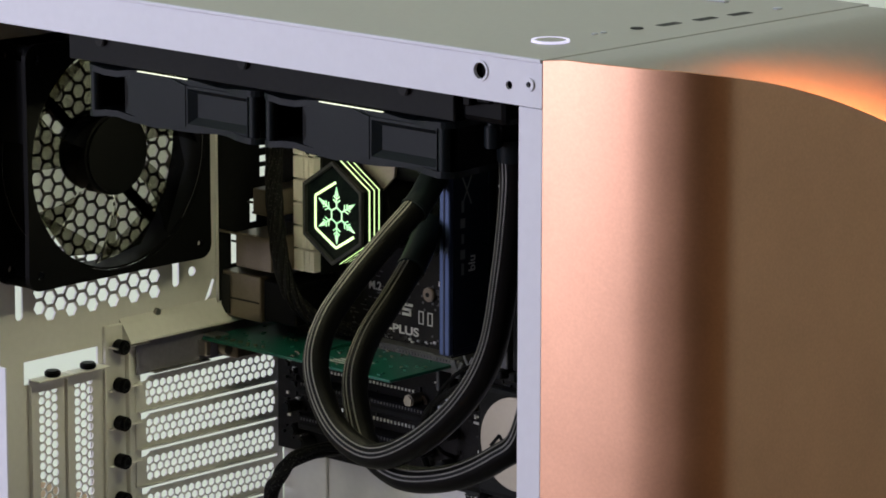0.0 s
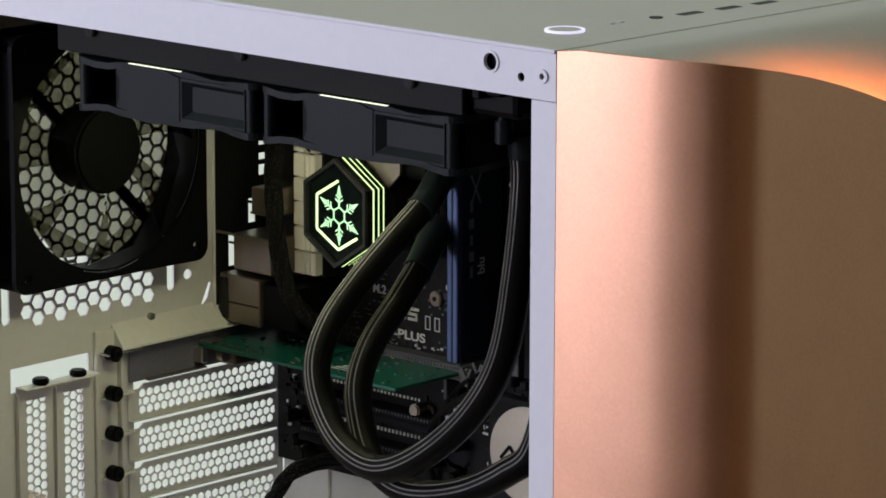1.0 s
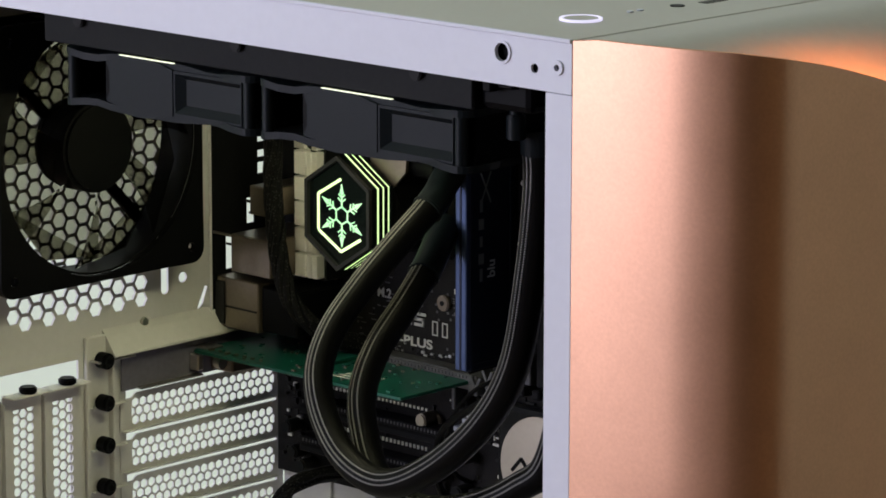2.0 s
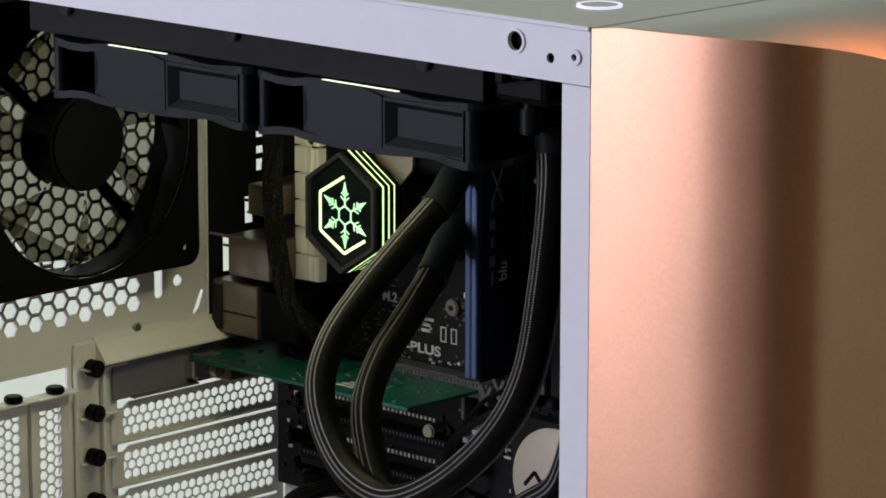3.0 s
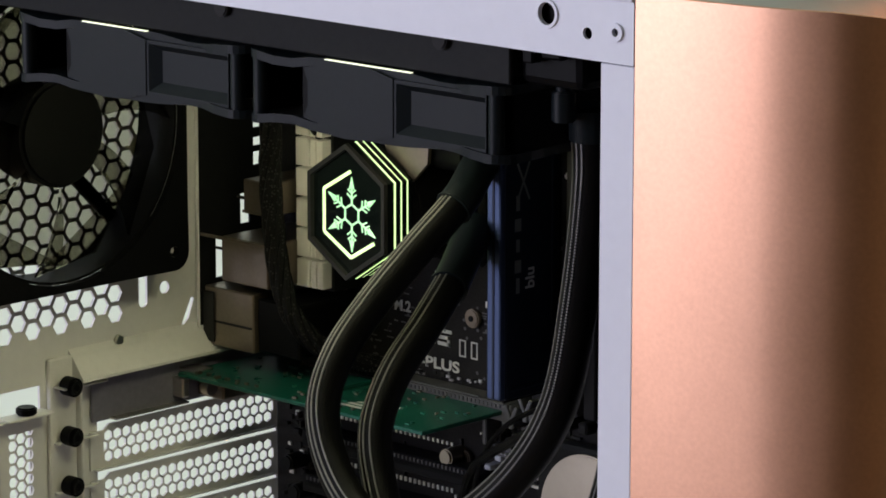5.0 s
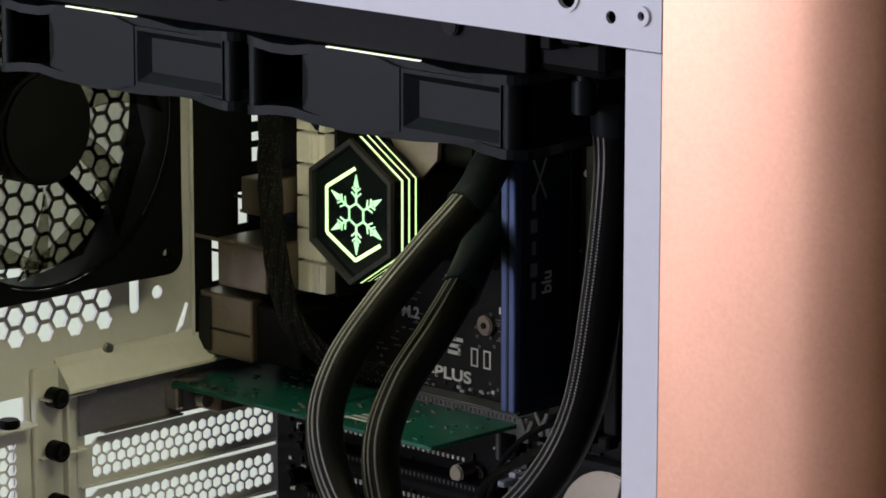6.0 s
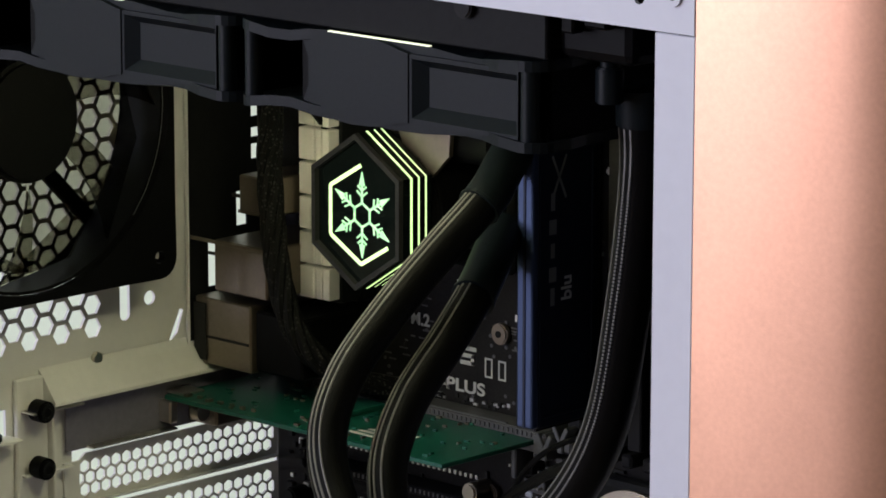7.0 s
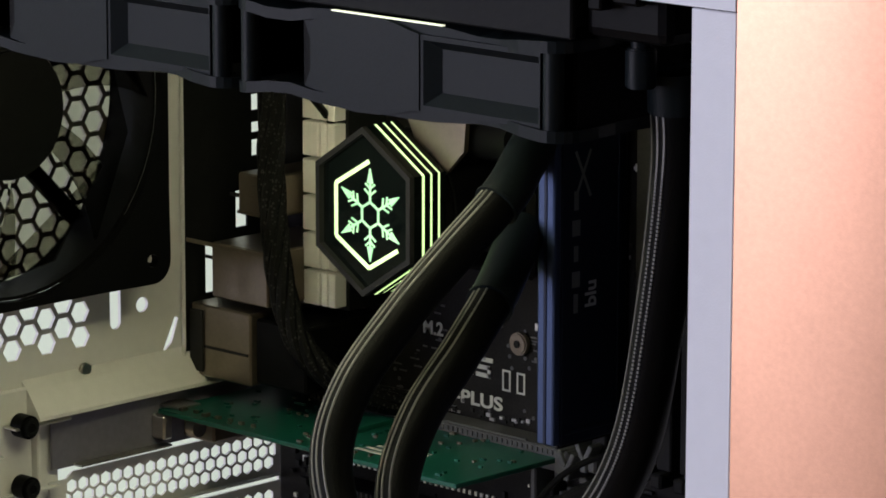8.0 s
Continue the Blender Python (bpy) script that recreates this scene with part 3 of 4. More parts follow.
# ---- liquid cooling ----
def radiator():
    root = thing("radiator", (-180, 64, -9), "long black radiator hung under the top panel", "radiator")
    part("side_plate", box(-312, 6, -34.4, -57.5, 8, -9, 0.5), DARKMETAL, root)
    part("side_plate", box(-312, 120, -34.4, -57.5, 122, -9, 0.5), DARKMETAL, root)
    part("core", box(-300, 8.2, -32, -60, 119.8, -11), BLACK, root)
    part("tank", box(-57.3, 10, -34, -30, 118, -9, 3, seg=2), BLACK, root, "rounded end tank")
    part("tank", box(-311.8, 8.3, -34, -300.3, 119.7, -9.4, 2, seg=2), DARKMETAL, root)
    part("bracket", box(-51, 4.5, -26, -46.5, 9.5, -4, 0.6), BLACK, root)
    part("bracket", box(-43.5, 5, -24, -35, 9.5, -4, 0.8), BLACK, root)
    for x in (-288, -190, -87):
        part("screw", cyl((x, 5.0, -22.6), 3.4, 2.4, 'y', 16, bevel=0.5), CHIP, root, smooth=True)
    part("fill_port", cyl((-47, 20, -41.5), 3.9, 10, 'z', 20, bevel=0.5), FANGREY, root, smooth=True)
    part("fill_port", cyl((-47, 20, -35.5), 2.6, 3.5, 'z', 20), FANGREY, root, smooth=True)
    for x0, x1 in ((-262, -228), (-140, -100)):
        part("light_strip", box(x0, 4.4, -35.15, x1, 5.6, -34.85), GLOWSTRIP, root, "thin glowing light strip above the fan")


radiator()


def hose(name, knots, label, r, threads):
    pts = spline(knots, 9)
    root = thing(name, knots[0], label, "hose", "coolant hoses")
    part("hose_body", tube(pts, r, 18), RUBBER, root, smooth=True)
    for a, dotted in threads:
        if dotted:
            part("tracer_thread", tube(pts[int(len(pts) * 0.5):], 0.42, 6, offset=(a, r - 0.12)), THREAD, root, "grey thread woven along the hose")
            bm = bmesh.new()
            fine = spline(knots, 36)
            for i in range(0, int(len(fine) * 0.51)):
                t = (fine[i + 1] - fine[i]).normalized()
                up = Vector((0, -1, 0.3))
                up = (up - t * up.dot(t)).normalized()
                c = fine[i] + (up * math.cos(a) + t.cross(up) * math.sin(a)) * (r + 0.05)
                bmesh.ops.create_cube(bm, size=0.6, matrix=Matrix.Translation(c))
            part("tracer_stitch", bm, THREAD, root)
        else:
            part("tracer_thread", tube(pts, 0.38, 6, offset=(a, r - 0.12)), THREAD, root, "grey thread woven along the hose")
    e = Vector(knots[-1])
    d = (Vector(knots[-2]) - e).normalized()
    part("sleeve", tube([e - d * 12, e] + [q + (e - pts[-1]) for q in reversed(pts[-11:-1])], r + 0.7, 18), FANGREY, root, "rubber sleeve at the pump fitting", True)
    part("sleeve_rim", tube([pts[-11], pts[-11] + (pts[-12] - pts[-11]).normalized() * 1.0], r + 1.1, 18), FANGREY, root, smooth=True)
    s0 = Vector(knots[0])
    d = (Vector(knots[1]) - s0).normalized()
    part("ferrule", tube([s0 + d * s for s in (-6, 0, 4.5)], r + 0.8, 18), FANGREY, root, smooth=True)


hose("coolant_hose", [(-46, 32, -49), (-47, 34, -69), (-55, 38, -106), (-67, 42, -145), (-87, 45, -173), (-115, 45, -197), (-144, 47, -210), (-171.5, 52, -207), (-191.5, 58, -194),
                      (-203.5, 65, -176.5), (-207.5, 77, -159.5), (-207, 95, -142.5), (-205.5, 116, -126), (-204.5, 137, -111), (-211, 154, -102)],
     "black coolant hose with grey tracer threads, looping to the pump", 6.4, [(0.12, True), (-0.2, True), (0.9, False)])
hose("coolant_hose", [(-44, 45, -50), (-45, 48, -100), (-50, 54, -152), (-64, 60, -188), (-78, 58, -201), (-100, 56, -213), (-126, 56, -220), (-146, 58, -220), (-165, 62, -213),
                      (-180, 70, -200), (-189.5, 78, -184.3), (-194.5, 92, -168.3), (-198.5, 113, -153.5), (-207.0, 136, -141.5), (-216, 154, -132)],
     "second black coolant hose, passing under the first", 6.4, [(0.15, True), (-0.18, True), (0.9, False)])


def pump():
    cx, cz, y0 = -276.2, -126.8, 150.0
    root = thing("pump_block", (cx, 200, cz), "hexagonal pump block with a glowing snowflake emblem", "water pump")

    # the face is a little taller than a true hexagon
    fit = lambda poly: [(cx + (u - cx) * 0.94, cz + (v - cz) * 1.05) for u, v in poly]

    def hexring(flat_o, flat_i, ya, yb):
        o, i = hexagon(cx, cz, flat_o, 30), hexagon(cx, cz, flat_i, 30)
        return plate(fit(o), [fit(i)], yb - ya, on_y(ya))

    def hexslab(flat, ya, yb):
        return plate(fit(hexagon(cx, cz, flat, 30)), [], yb - ya, on_y(ya))
    # stepped hexagonal shell with light grooves between the steps
    part("shell", hexslab(44.5, y0 + 1.2, y0 + 4.6), GLASSFACE, root)
    part("bezel", hexring(44.5, 41.0, y0 - 0.9, y0 + 1.19), CHIP, root, "dark grey bezel")
    for k in range(3):
        ya = y0 + 4.6 + k * 3.4
        part("light_groove", hexslab(44.8, ya, ya + 0.9), GLOW, root, "glowing line round the pump")
        part("shell_step", hexslab(45.0, ya + 0.9, ya + 3.4), GLASSFACE, root)
    part("housing", cyl((cx, 183, cz), 24, 34, 'y', 40, bevel=1), BLACK, root, "black round housing", True)
    part("cold_plate", box(cx - 26, 198.5, cz - 26, cx + 26, 203.5, cz + 26, 2), DARKMETAL, root)
    # emblem: open hexagon and snowflake
    ex, ez = cx + 1.6, cz - 1.0
    h = hexagon(ex - 0.5, ez, 29.4, 30)
    yf = y0 + 1.15
    bm = bmesh.new()

    def bar(a, b, w, w2=None):
        a, b = Vector((a[0], 0, a[1])), Vector((b[0], 0, b[1]))
        n = (b - a).normalized().cross(Vector((0, 1, 0)))
        w2 = w if w2 is None else w2
        q = [a + n * w / 2, a - n * w / 2, b - n * w2 / 2, b + n * w2 / 2]
        lo = [bm.verts.new((p.x, yf - 0.25, p.z)) for p in q]
        hi = [bm.verts.new((p.x, yf + 0.04, p.z)) for p in q]
        bm.faces.new(lo)
        for i in range(4):
            bm.faces.new((lo[i - 1], lo[i], hi[i], hi[i - 1]))
    lerp = lambda p, q, t: (p[0] + (q[0] - p[0]) * t, p[1] + (q[1] - p[1]) * t)
    for i, j, t in ((1, 2, 1.0), (2, 3, 1.0), (3, 4, 1.0), (4, 5, 0.86)):
        bar(h[i], lerp(h[i], h[j], t), 1.35)
    part("emblem_outline", bm, GLOW, root, "glowing open hexagon outline")
    bm = bmesh.new()
    inner = hexagon(ex, ez, 7.2, 30)
    for i in range(6):
        bar(inner[i - 1], inner[i], 0.75)
    for i in range(6):
        a = radians(90 + 60 * i)
        d, n = (math.cos(a), math.sin(a)), (-math.sin(a), math.cos(a))
        at = lambda r, s=0.0: (ex + (d[0] * r + n[0] * s) * 0.95, ez + (d[1] * r + n[1] * s) * 0.95)
        bar(at(4.2), at(11.5), 0.8)
        bar(at(10.6), at(15.6), 2.7, 0.25)
        for r, s in ((6.6, 2.6), (8.8, 2.2)):
            for sg in (-1, 1):
                bar(at(r), at(r + s * 0.75, sg * s), 0.6)
    part("snowflake_emblem", bm, GLOWDIM, root, "glowing snowflake shape")
    # fittings to the hoses
    for z in (-100, -129):
        part("fitting", tube([(-254, 178, z - 4), (-236, 172, z - 2), (-220, 163, z + 1)], 6.6, 16), BLACK, root, smooth=True)
    # tilted mounting arm catching the light
    bm = plate([(-277, -90), (-247, -90), (-248.5, -106.5), (-260, -118), (-268, -109)], [], 2.0, on_y(166))
    part("mounting_arm", bm, PORT, root, "pale mounting arm lit by the pump")


pump()


# ---- motherboard and what is plugged into it ----
def motherboard():
    rnd = random.Random(4)
    root = thing("motherboard", (-250, 207, -276), "black micro-sized motherboard screwed to the tray", "motherboard")
    part("board", box(-372, 203.4, -276, -128, 205, -32, 0.2), PCBDARK, root)
    Y = 203.3
    # ports at the rear edge
    p = part("port_block", box(-351.6, 166, -140, -337, Y, -126, 0.6), PORT, root, "plated port housing")
    part("port_lip", box(-351.5, 165.3, -139.6, -337.2, 165.9, -138.4, 0.2), PORT, p)
    part("shell_tab", box(-356.0, 166.4, -134.6, -351.8, 167.0, -133.2, 0.2), CHIP, p)
    p = part("port_block", box(-362.2, 163.5, -169, -335, Y, -150.5, 0.6), PORT, root)
    part("port_lip", box(-374, 162.7, -152.0, -335.4, 163.4, -150.6, 0.2), PORT, p)
    part("shell_tab", box(-366.2, 164.2, -156.6, -362.4, 164.8, -155.4, 0.2), CHIP, p)
    p = part("port_block", box(-373, 164, -197, -344, Y, -172.5, 0.6), PORT, root)
    part("port_side", box(-373.2, 163.2, -195.5, -366.6, 163.95, -174.5, 0.3), CHIP, p, "dark moulded port side")
    part("port_side", box(-366.4, 163.5, -187, -345, 163.96, -186.2), CHIP, p)
    part("audio_port", box(-343.8, 166, -196, -320, Y, -174, 0.8), BLACK, root, "black plastic port stack")
    # power stage heat sink: one row of pale segments, and a thin one beside it
    hs = part("power_heat_sink", box(-337, 186, -171, -320, Y, -46, 0.4), DARKMETAL, root)
    z = -169.5
    for k in range(10):
        part("fin_block", box(-335.6, 180, z, -328.2, 185.9, z + 11.3, 0.3), ALU, hs, "aluminium fin block, paled for the light on it")
        part("fin_block", box(-327.5, 180.4, z, -324.7, 185.9, z + 11.3, 0.25), ALU, hs)
        part("fin_block", box(-324.3, 180.6, z, -321.0, 185.9, z + 11.3, 0.25), ALU, hs)
        z += 12.4
    # round board screws
    for x, z, r in ((-333, -172, 4.4), (-258, -174.5, 3.8), (-262, -232, 3.2), (-150, -170, 4)):
        s = part("board_screw", cyl((x, Y - 1.4, z), r, 2.6, 'y', 20, bevel=0.5), PORT, root, "steel screw head", True)
        part("screw_socket", cyl((x, Y - 2.8, z), r * 0.32, 0.6, 'y', 12), DARKMETAL, s)
    # expansion slots
    for z, x1, m in ((-206.8, -233, SLOTGREY), (-237, -245, SLOTBLACK), (-256, -255, SLOTBLACK)):
        p = part("expansion_slot", box(-346, 192.5, z - 3.8, x1, Y, z + 3.8, 0.5), m, root)
        part("slot_gap", box(-344, 192.2, z - 0.8, x1 - 3, 192.6, z + 0.8), BLACK, p)
        bm = bmesh.new()
        for i in range(int((x1 + 344) / 2.2)):
            box(-343 + 2.2 * i, 192.0, z + 1.6, -342.2 + 2.2 * i, 192.45, z + 3.0, bm=bm)
        tagged(part("contact_strip", bm, SLOTGREY, p), kind="stuff")
    part("slot_latch", box(-233, 191, -211, -227, Y, -203, 0.8), SLOTGREY, root, "grey card latch")
    # memory slots
    for x in (-217.5, -200, -190.5, -181):
        part("memory_slot", box(x - 3, 195, -203, x + 3, Y, -62, 0.5), SLOTBLACK if x != -200 else SLOTGREY, root)
        part("slot_clip", box(x - 2.4, 191, -208, x + 2.4, Y, -203.2, 0.8), SLOTGREY if x < -210 else SLOTBLACK, root)
    # forked clips, a card latch and little connectors where the memory slots end
    for x, z in ((-227, -206), (-219.5, -202)):
        c = part("slot_fork", box(x - 1.3, 190, z - 6, x + 1.3, Y, z - 1, 0.4), CLIPGREY, root, "grey forked memory clip")
        for sx in (-1, 1):
            bm = box(-0.9, -6, -2.6, 0.9, 6, 2.6, 0.3)
            bmesh.ops.rotate(bm, matrix=Matrix.Rotation(radians(sx * 28), 3, 'Y'), verts=bm.verts)
            bmesh.ops.translate(bm, vec=Vector((x + sx * 1.9, 196, z + 0.8)), verts=bm.verts)
            part("fork_arm", bm, CLIPGREY, c)
    c = part("latch_arm", box(-243, 191, -221, -240.6, Y, -210.5, 0.5), CLIPGREY, root, "grey latch arm of the card slot")
    part("latch_hook", box(-247.5, 190.5, -210.2, -240.8, 196, -207.4, 0.5), CLIPGREY, c)
    for k, (x, z) in enumerate(((-242.5, -225.4), (-239.2, -227.2), (-243.8, -231.4), (-240.4, -233.2), (-233.5, -219.0), (-229.0, -216.5), (-236.5, -213.0), (-225.0, -212.6))):
        part("small_connector", box(x - 1.7, 197 - k % 3, z - 1.1, x + 1.7, Y, z + 1.1, 0.3), INKDIM if k < 4 else CLIPGREY, root, "small pale connector")
    for z in (-203.0, -209.6):
        part("slot_rail", box(-345, 193.2, z - 0.5, -247, 194.2, z + 0.5, 0.2), CLIPGREY, root)
    # chipset cooler: dark plate with a bright disc
    c = part("chipset_cooler", box(-219, 196, -272, -160, Y, -214, 3, seg=2), DARKMETAL, root, "dark chipset cooler")
    part("cooler_disc", cyl((-190, 195, -241), 24.5, 2.6, 'y', 48, bevel=0.6), SILVER, c, "brushed silver disc", True)
    bm = bmesh.new()
    for s in (-1, 1):
        b = box(-4.4, -0.3, -0.8, 4.4, 0.3, 0.8)
        bmesh.ops.rotate(b, matrix=Matrix.Rotation(radians(s * 48), 3, 'Y'), verts=b.verts)
        bmesh.ops.translate(b, vec=Vector((-201 + s * 2.9, 193.5, -241)), verts=b.verts)
        me = bpy.data.meshes.new("tmp")
        b.to_mesh(me)
        b.free()
        bm.from_mesh(me)
        bpy.data.meshes.remove(me)
    part("chevron_mark", bm, BLACK, c)
    # printing
    words("printed_word", "-PLUS", 6.2, facing_side(-288.6, Y, -198.6) @ Matrix.Diagonal((1.42, 1, 1, 1)), INK, root)
    words("printed_word", "M.2", 6.2, facing_side(-303, Y, -178), INK, root)
    bm = bmesh.new()
    for x0, z0, x1, z1 in ((-286.5, -189.2, -283.5, -187.4), (-284.2, -189.2, -282.6, -182.6), (-281.2, -189.2, -274.6, -187.8), (-281.2, -186.6, -274.6, -185.2), (-280.6, -184.0, -273.6, -182.6), (-276.0, -189.0, -274.6, -185.4), (-281.2, -186.4, -279.8, -182.8)):
        box(x0 + 2.6, Y - 0.25, z0 + 0.6, x1 + 2.6, Y - 0.02, z1 + 0.6, bm=bm)
    part("printed_mark", bm, INK, root)
    for x in (-266.8, -260.4):
        part("printed_frame", plate(rectangle(x, -191.6, x + 3.6, -184.6), [rectangle(x + 0.6, -191.0, x + 3.0, -185.2)], -0.2, on_y(Y)), INK, root)
    # short printed bars and round vias round the big words
    bm = bmesh.new()
    for _ in range(46):
        x, z = rnd.uniform(-318, -250), rnd.uniform(-200, -168)
        if -292 < x < -254 and -200.5 < z < -181:
            continue
        w = rnd.uniform(1.2, 4.2)
        box(x, Y - 0.2, z, x + w, Y - 0.02, z + 0.55, bm=bm)
    for _ in range(26):
        x, z = rnd.uniform(-318, -250), rnd.uniform(-201, -168)
        cyl((x, Y - 0.1, z), 0.7, 0.3, 'y', 8, bm=bm)
    tagged(part("printed_bar", bm, SLOTGREY, root, "scattered faint printed bars"), kind="stuff")
    # rows of tiny parts
    tiny, dull = bmesh.new(), bmesh.new()
    for _ in range(420):
        x, z = rnd.uniform(-366, -140), rnd.uniform(-274, -60)
        if -293 < x < -256 and -203 < z < -170:
            continue
        w, h = rnd.choice([(1.6, 0.8), (0.8, 1.6), (2.4, 1.2), (1.2, 2.4)])
        box(x, Y - rnd.uniform(0.5, 1.1), z, x + w, Y, z + h, bm=tiny if rnd.random() < 0.4 else dull)
    for i in range(26):
        if i < 14:
            box(-344 + i * 3.2, Y - 0.7, -203.6, -342.4 + i * 3.2, Y, -202.4, bm=tiny)
        box(-336 + i * 2.6, Y - 0.6, -248.4, -334.8 + i * 2.6, Y, -246.6, bm=tiny)
        box(-336 + i * 2.6, Y - 0.6, -229.0, -334.8 + i * 2.6, Y, -227.6, bm=tiny)
    for _ in range(110):
        x, z = rnd.uniform(-252, -205), rnd.uniform(-238, -203)
        w, h = rnd.choice([(2.2, 0.9), (0.9, 2.2), (3.0, 1.6), (1.4, 1.4), (4.5, 1.0)])
        box(x, Y - rnd.uniform(0.6, 3.0), z, x + w, Y, z + h, bm=tiny if rnd.random() < 0.55 else dull)
    for _ in range(60):
        x, z = rnd.uniform(-340, -255), rnd.uniform(-202.6, -200.4)
        box(x, Y - rnd.uniform(0.4, 1.0), z, x + rnd.uniform(0.8, 2.6), Y, z + rnd.uniform(0.6, 1.6), bm=tiny if rnd.random() < 0.6 else dull)
    for _ in range(70):
        x, z = rnd.uniform(-368, -345), rnd.uniform(-274, -215)
        box(x, Y - rnd.uniform(0.6, 2.4), z, x + rnd.uniform(1.0, 3.0), Y, z + rnd.uniform(0.8, 3.0), bm=tiny if rnd.random() < 0.3 else dull)
    tagged(part("solder_grain", tiny, SOLDER, root, "scattered tiny solder-tipped parts"), kind="stuff")
    tagged(part("chip_grain", dull, CHIP, root, "scattered tiny black parts"), kind="stuff")
    for x, z in ((-265, -231), (-256, -240), (-352, -262), (-346, -268), (-356, -250), (-242, -262), (-236, -268), (-240, -245)):
        c = part("capacitor", cyl((x, Y - 5, z), 3.4, 10, 'y', 18, bevel=0.5), SILVER if x == -265 else CHIP, root, "", True)
        part("end_cap", cyl((x, Y - 10.2, z), 2.8, 0.5, 'y', 18), SILVER if x == -265 else DARKMETAL, c)
    for x, z in ((-243, -218), (-237, -224), (-228, -228), (-232, -262), (-222, -274), (-300, -270), (-320, -268), (-342, -205), (-330, -190), (-322, -186)):
        b = part("header", box(x - 5, Y - 7, z - 2.4, x + 5, Y, z + 2.4, 0.4), CHIP if x != -237 else SLOTGREY, root)
        for i in range(4):
            part("pin", box(x - 4 + i * 2.4, Y - 9, z - 0.4, x - 3.3 + i * 2.4, Y - 6.9, z + 0.4), SOLDER, b)


motherboard()


def memory(x, label):
    root = thing("memory_module", (x, 200, -130), label, "memory module")
    part("heat_spreader", box(x + 0.6, 166, -193, x + 3.4, 196, -62, 0.7, seg=2), NAVY, root, "dark navy heat spreader")
    part("heat_spreader", box(x - 3.4, 166, -193, x - 0.6, 196, -62, 0.7, seg=2), NAVY, root)
    part("module_board", box(x - 0.5, 168, -194.5, x + 0.5, 200, -61), PCBDARK, root)
    part("spreader_rib", box(x + 3.3, 191.2, -188, x + 3.9, 192.4, -66, 0.2), NAVY, root)
    part("spreader_rib", box(x + 3.3, 168, -189.6, x + 3.9, 192.4, -188.2, 0.2), NAVY, root)
    e = part("top_edge", box(x - 3.6, 162.6, -192.5, x + 3.6, 165.9, -62.5, 0.8, seg=2), BLUEEDGE, root, "pale blue anodised top edge")
    part("edge_groove", box(x - 0.5, 162.3, -192, x + 0.5, 162.8, -63), NAVY, e)
    # printing down the side: a word that reads, and plain bars
    m = Matrix.Translation((x + 3.42, 181.6, -151)) @ Matrix.Rotation(radians(90), 4, 'Z') @ Matrix.Rotation(radians(90), 4, 'X') @ Matrix.Rotation(radians(90), 4, 'Z')
    words("printed_word", "blu", 7.0, m, INKDIM, root, 0.06)
    bm = bmesh.new()
    for k, (z0, z1) in enumerate(((-152, -146), (-144, -139), (-136, -131), (-128, -123), (-120, -114))):
        box(x + 3.4, 171.5 - 0.8 * (k % 2), z0, x + 3.5, 173.5 + 0.8 * (k % 2), z1, bm=bm)
    for a in (25, -25):
        b = box(-0.05, -0.5, -8, 0.05, 0.5, 8)
        bmesh.ops.rotate(b, matrix=Matrix.Rotation(radians(a), 3, 'X'), verts=b.verts)
        bmesh.ops.translate(b, vec=Vector((x + 3.46, 175.5, -109)), verts=b.verts)
        me = bpy.data.meshes.new("tmp")
        b.to_mesh(me)
        b.free()
        bm.from_mesh(me)
        bpy.data.meshes.remove(me)
    part("printed_mark", bm, INKFAINT, root)


memory(-210.5, "memory module with a dark navy heat spreader and pale blue edge")


def card():
    rnd = random.Random(9)
    root = thing("expansion_card", (-300, 175, -207), "short green expansion card in the first slot", "expansion card")
    part("card_board", box(-371, 147, -207.6, -233, 201, -206, 0.2), PCB, root, "green circuit board")
    part("bracket", box(RX + 1.4, 103, -219.5, RX + 2.6, 205, -201.2, 0.3), BRACKETSHADE, root, "card bracket, its shade put into a slate colour")
    part("bracket_tab", box(RX + 2.6, 82.6, -201.6, RX + 9.5, 106, -200.8, 0.3), STEEL, root)
    part("bracket_foot", box(RX + 2.6, 150, -206, RX + 12, 160, -205, 0.2), STEEL, root, "bright bracket foot")
    part("bracket_foot", box(RX + 2.6, 146, -216, RX + 9, 150, -207.8, 0.6), STEEL, root)
    # lip in a brighter steel than the bracket, for its lit edge
    part("bracket_lip", box(RX + 2.6, 112, -219.4, RX + 6.5, 152, -218.6, 0.2), STEEL, root, "folded lip, brighter steel for its lit edge")
    part("port_shell", box(RX + 2.6, 160, -218, RX + 18, 184, -208, 0.8), PORT, root, "plated port shell")
    part("crystal", cyl((-358, 152, -211), 3, 4, 'x', 14), SILVER, root, smooth=True)
    part("contact_edge", box(-340, 201, -207.4, -250, 203.2, -206.2), GOLD, root)
    ch = bmesh.new()
    lt = bmesh.new()
    for _ in range(90):
        x, y = rnd.uniform(-366, -238), rnd.uniform(149, 198)
        w, h = rnd.choice([(1.6, 0.8), (0.8, 1.6), (2.2, 1.1)])
        box(x, y, -206, x + w, y + h, -205.3, bm=lt if rnd.random() < 0.35 else ch)
    for i in range(7):
        box(-364 + i * 5.5, 150 + rnd.uniform(0, 2), -206, -362.2 + i * 5.5, 152.5, -204.9, bm=lt)
    tagged(part("chip_grain", ch, PCB, root), kind="stuff")
    tagged(part("solder_grain", lt, PORT, root), kind="stuff")
    for k in range(4):
        part("printed_bar", box(-287 + k * 1.5, 156 + k * 3.4, -206, -268 + k * 1.5, 157.6 + k * 3.4, -205.85), INK, root)
    part("chip", box(-318, 170, -206, -300, 188, -204.2, 0.3), PCB, root)


card()


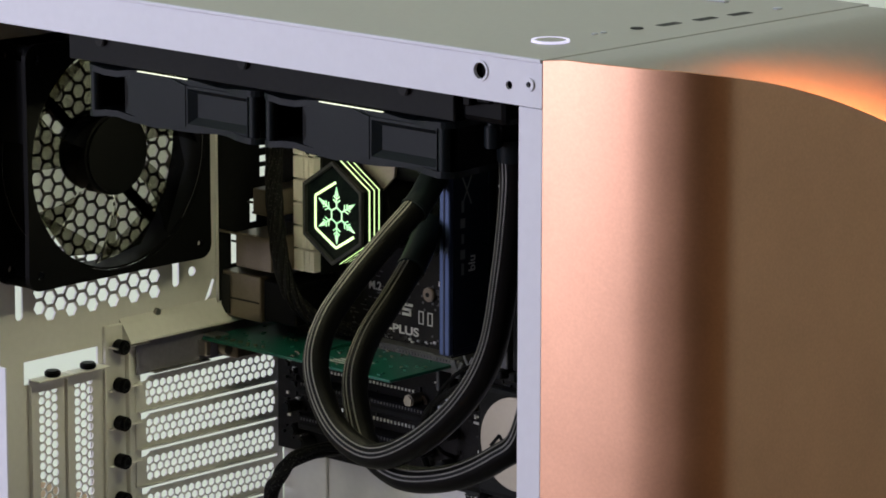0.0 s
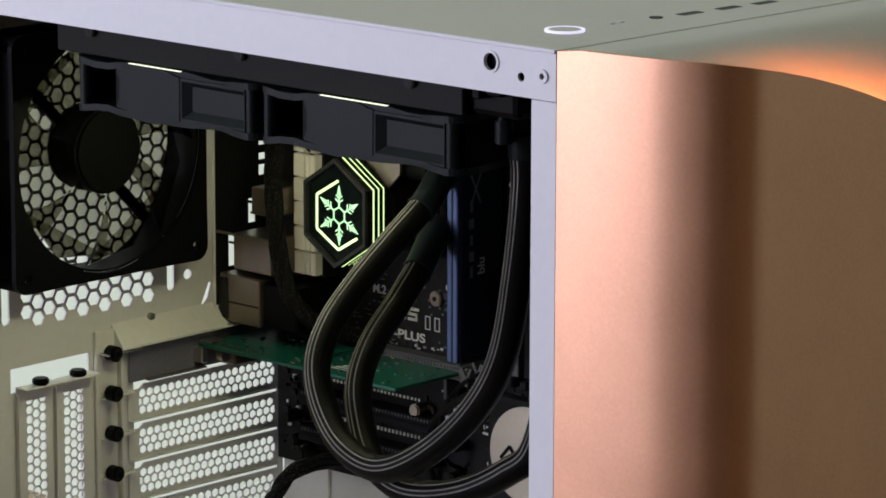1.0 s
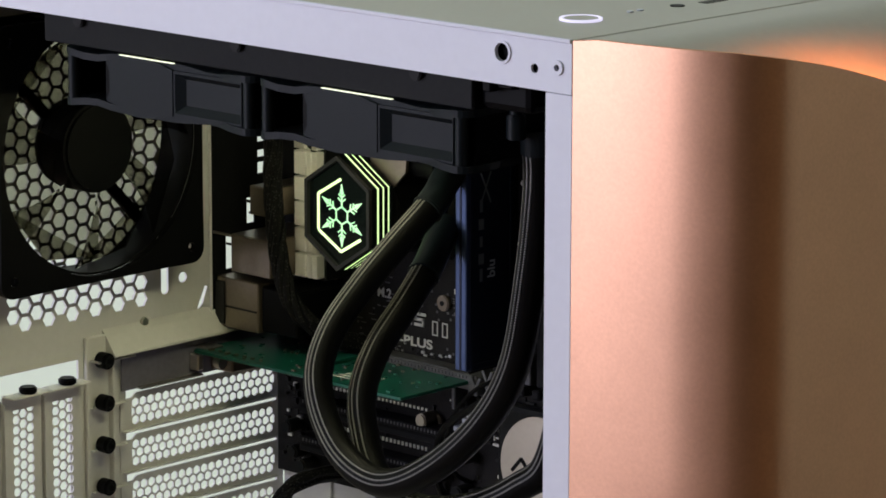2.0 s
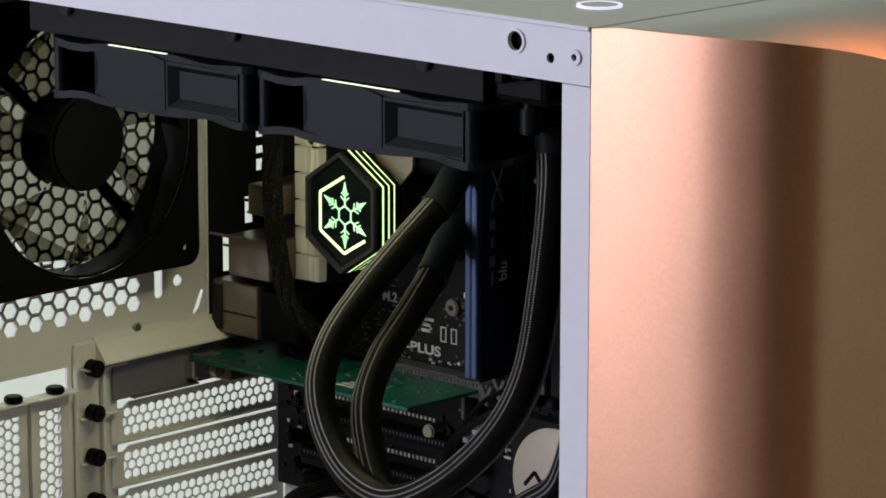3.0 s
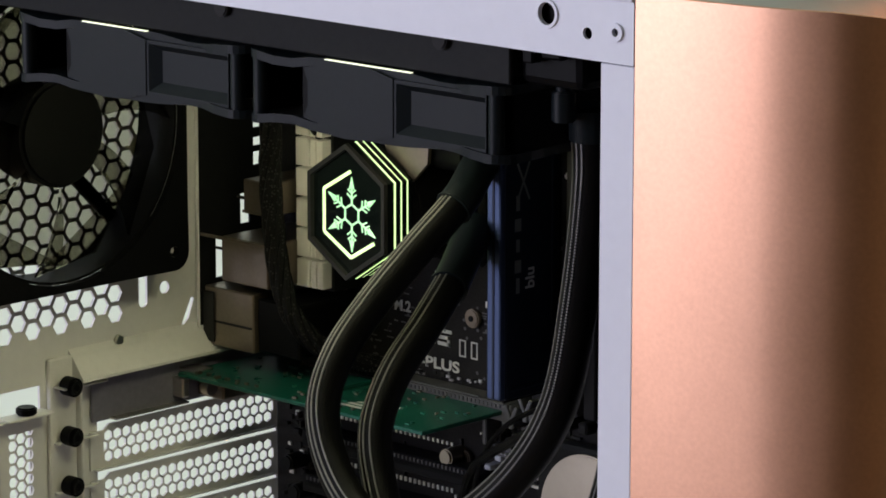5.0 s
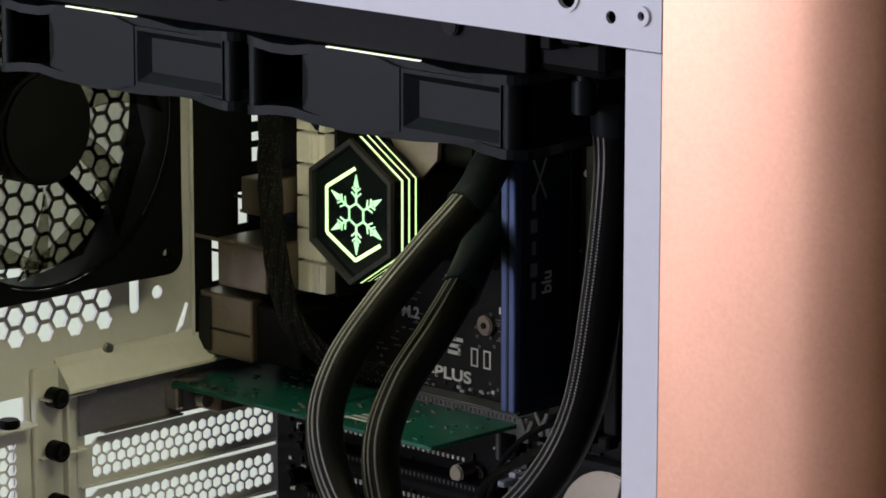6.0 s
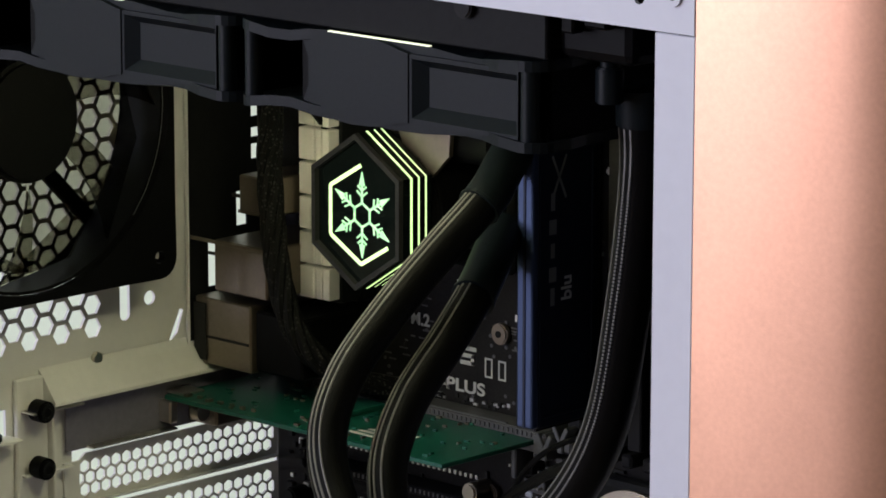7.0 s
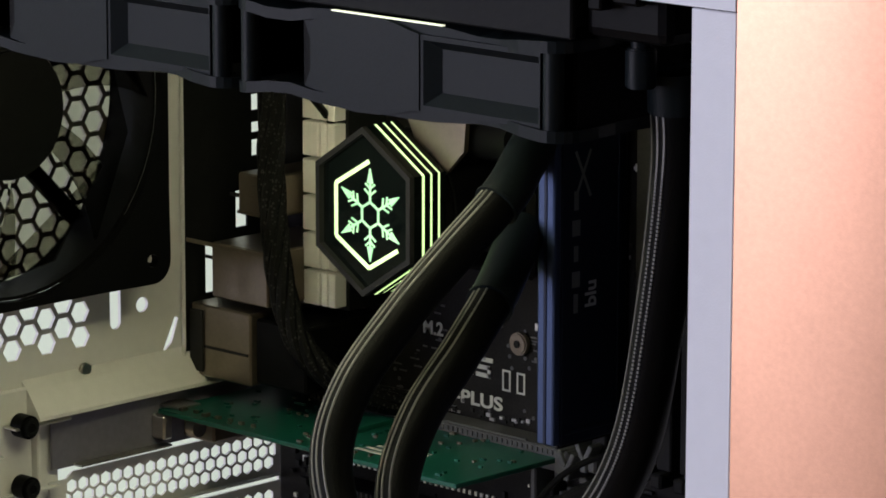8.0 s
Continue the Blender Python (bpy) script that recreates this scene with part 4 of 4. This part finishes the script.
def cable(name, knots, r, label, mat=SLEEVE, strands=1):
    root = thing(name, knots[0], label, "cable")
    pts = spline(knots, 10)
    for s in range(strands):
        a = s * 2 * math.pi / max(1, strands)
        rr = r if strands == 1 else r * (0.56 if strands < 5 else 0.4)
        wound = []
        for i, p in enumerate(pts):
            t = (pts[min(i + 1, len(pts) - 1)] - pts[max(i - 1, 0)]).normalized()
            u = Vector((0, -1, 0.2))
            u = (u - t * u.dot(t)).normalized()
            v = t.cross(u)
            w = a + i * 0.16
            wound.append(p + (u * math.cos(w) + v * math.sin(w)) * (0 if strands == 1 else r * 0.55))
        part("strand" if strands > 1 else "sleeve", tube(wound, rr, 8), mat, root, smooth=True)


cable("processor_power_cable", [(-333, 160, -40), (-333, 164, -97), (-333.5, 164, -120), (-331, 163, -141), (-328, 163, -159), (-323.5, 165, -176), (-317, 171, -188), (-309, 183, -197), (-302, 200, -202)], 5.0,
      "thick black braided cable hanging past the port blocks", BRAID, 6)
cable("data_cable", [(-314, 140, -330), (-313, 140, -283), (-307, 140, -270), (-303, 145, -261), (-303, 160, -259), (-312, 190, -264), (-318, 200, -268)], 3.8,
      "bundle of black cables at the board's lower edge", BRAID, 4)
cable("front_cable", [(-174, 150, -194), (-205, 165, -209), (-243, 186, -230), (-257, 195, -252), (-258, 202, -270)], 1.9, "thin black lead curving over the board", RUBBER)
cable("board_power_cable", [(-150, 200, -110), (-150, 178, -112), (-140, 165, -125), (-118, 170, -170), (-110, 205, -190)], 7.0, "black sleeved main power cable", SLEEVE, 4)
cable("looped_lead", [(-206, 190, -199), (-214, 185, -202.6), (-221, 181, -208), (-229, 180, -217), (-236, 182, -228), (-240.6, 185, -239.5), (-241, 192, -252), (-240, 202, -258)], 1.1, "thin dark lead looping down beside the memory slots", RUBBER)
cable("twisted_lead", [(-322, 196, -200), (-316, 190, -196), (-311, 188, -199), (-305, 192, -203), (-299, 200, -201)], 1.5, "short braided lead lying on the board", BRAID, 2)
cable("fan_lead", [(-300, 128, -58), (-318, 150, -80), (-326, 185, -110), (-330, 200, -140)], 1.3, "thin black fan lead", RUBBER)
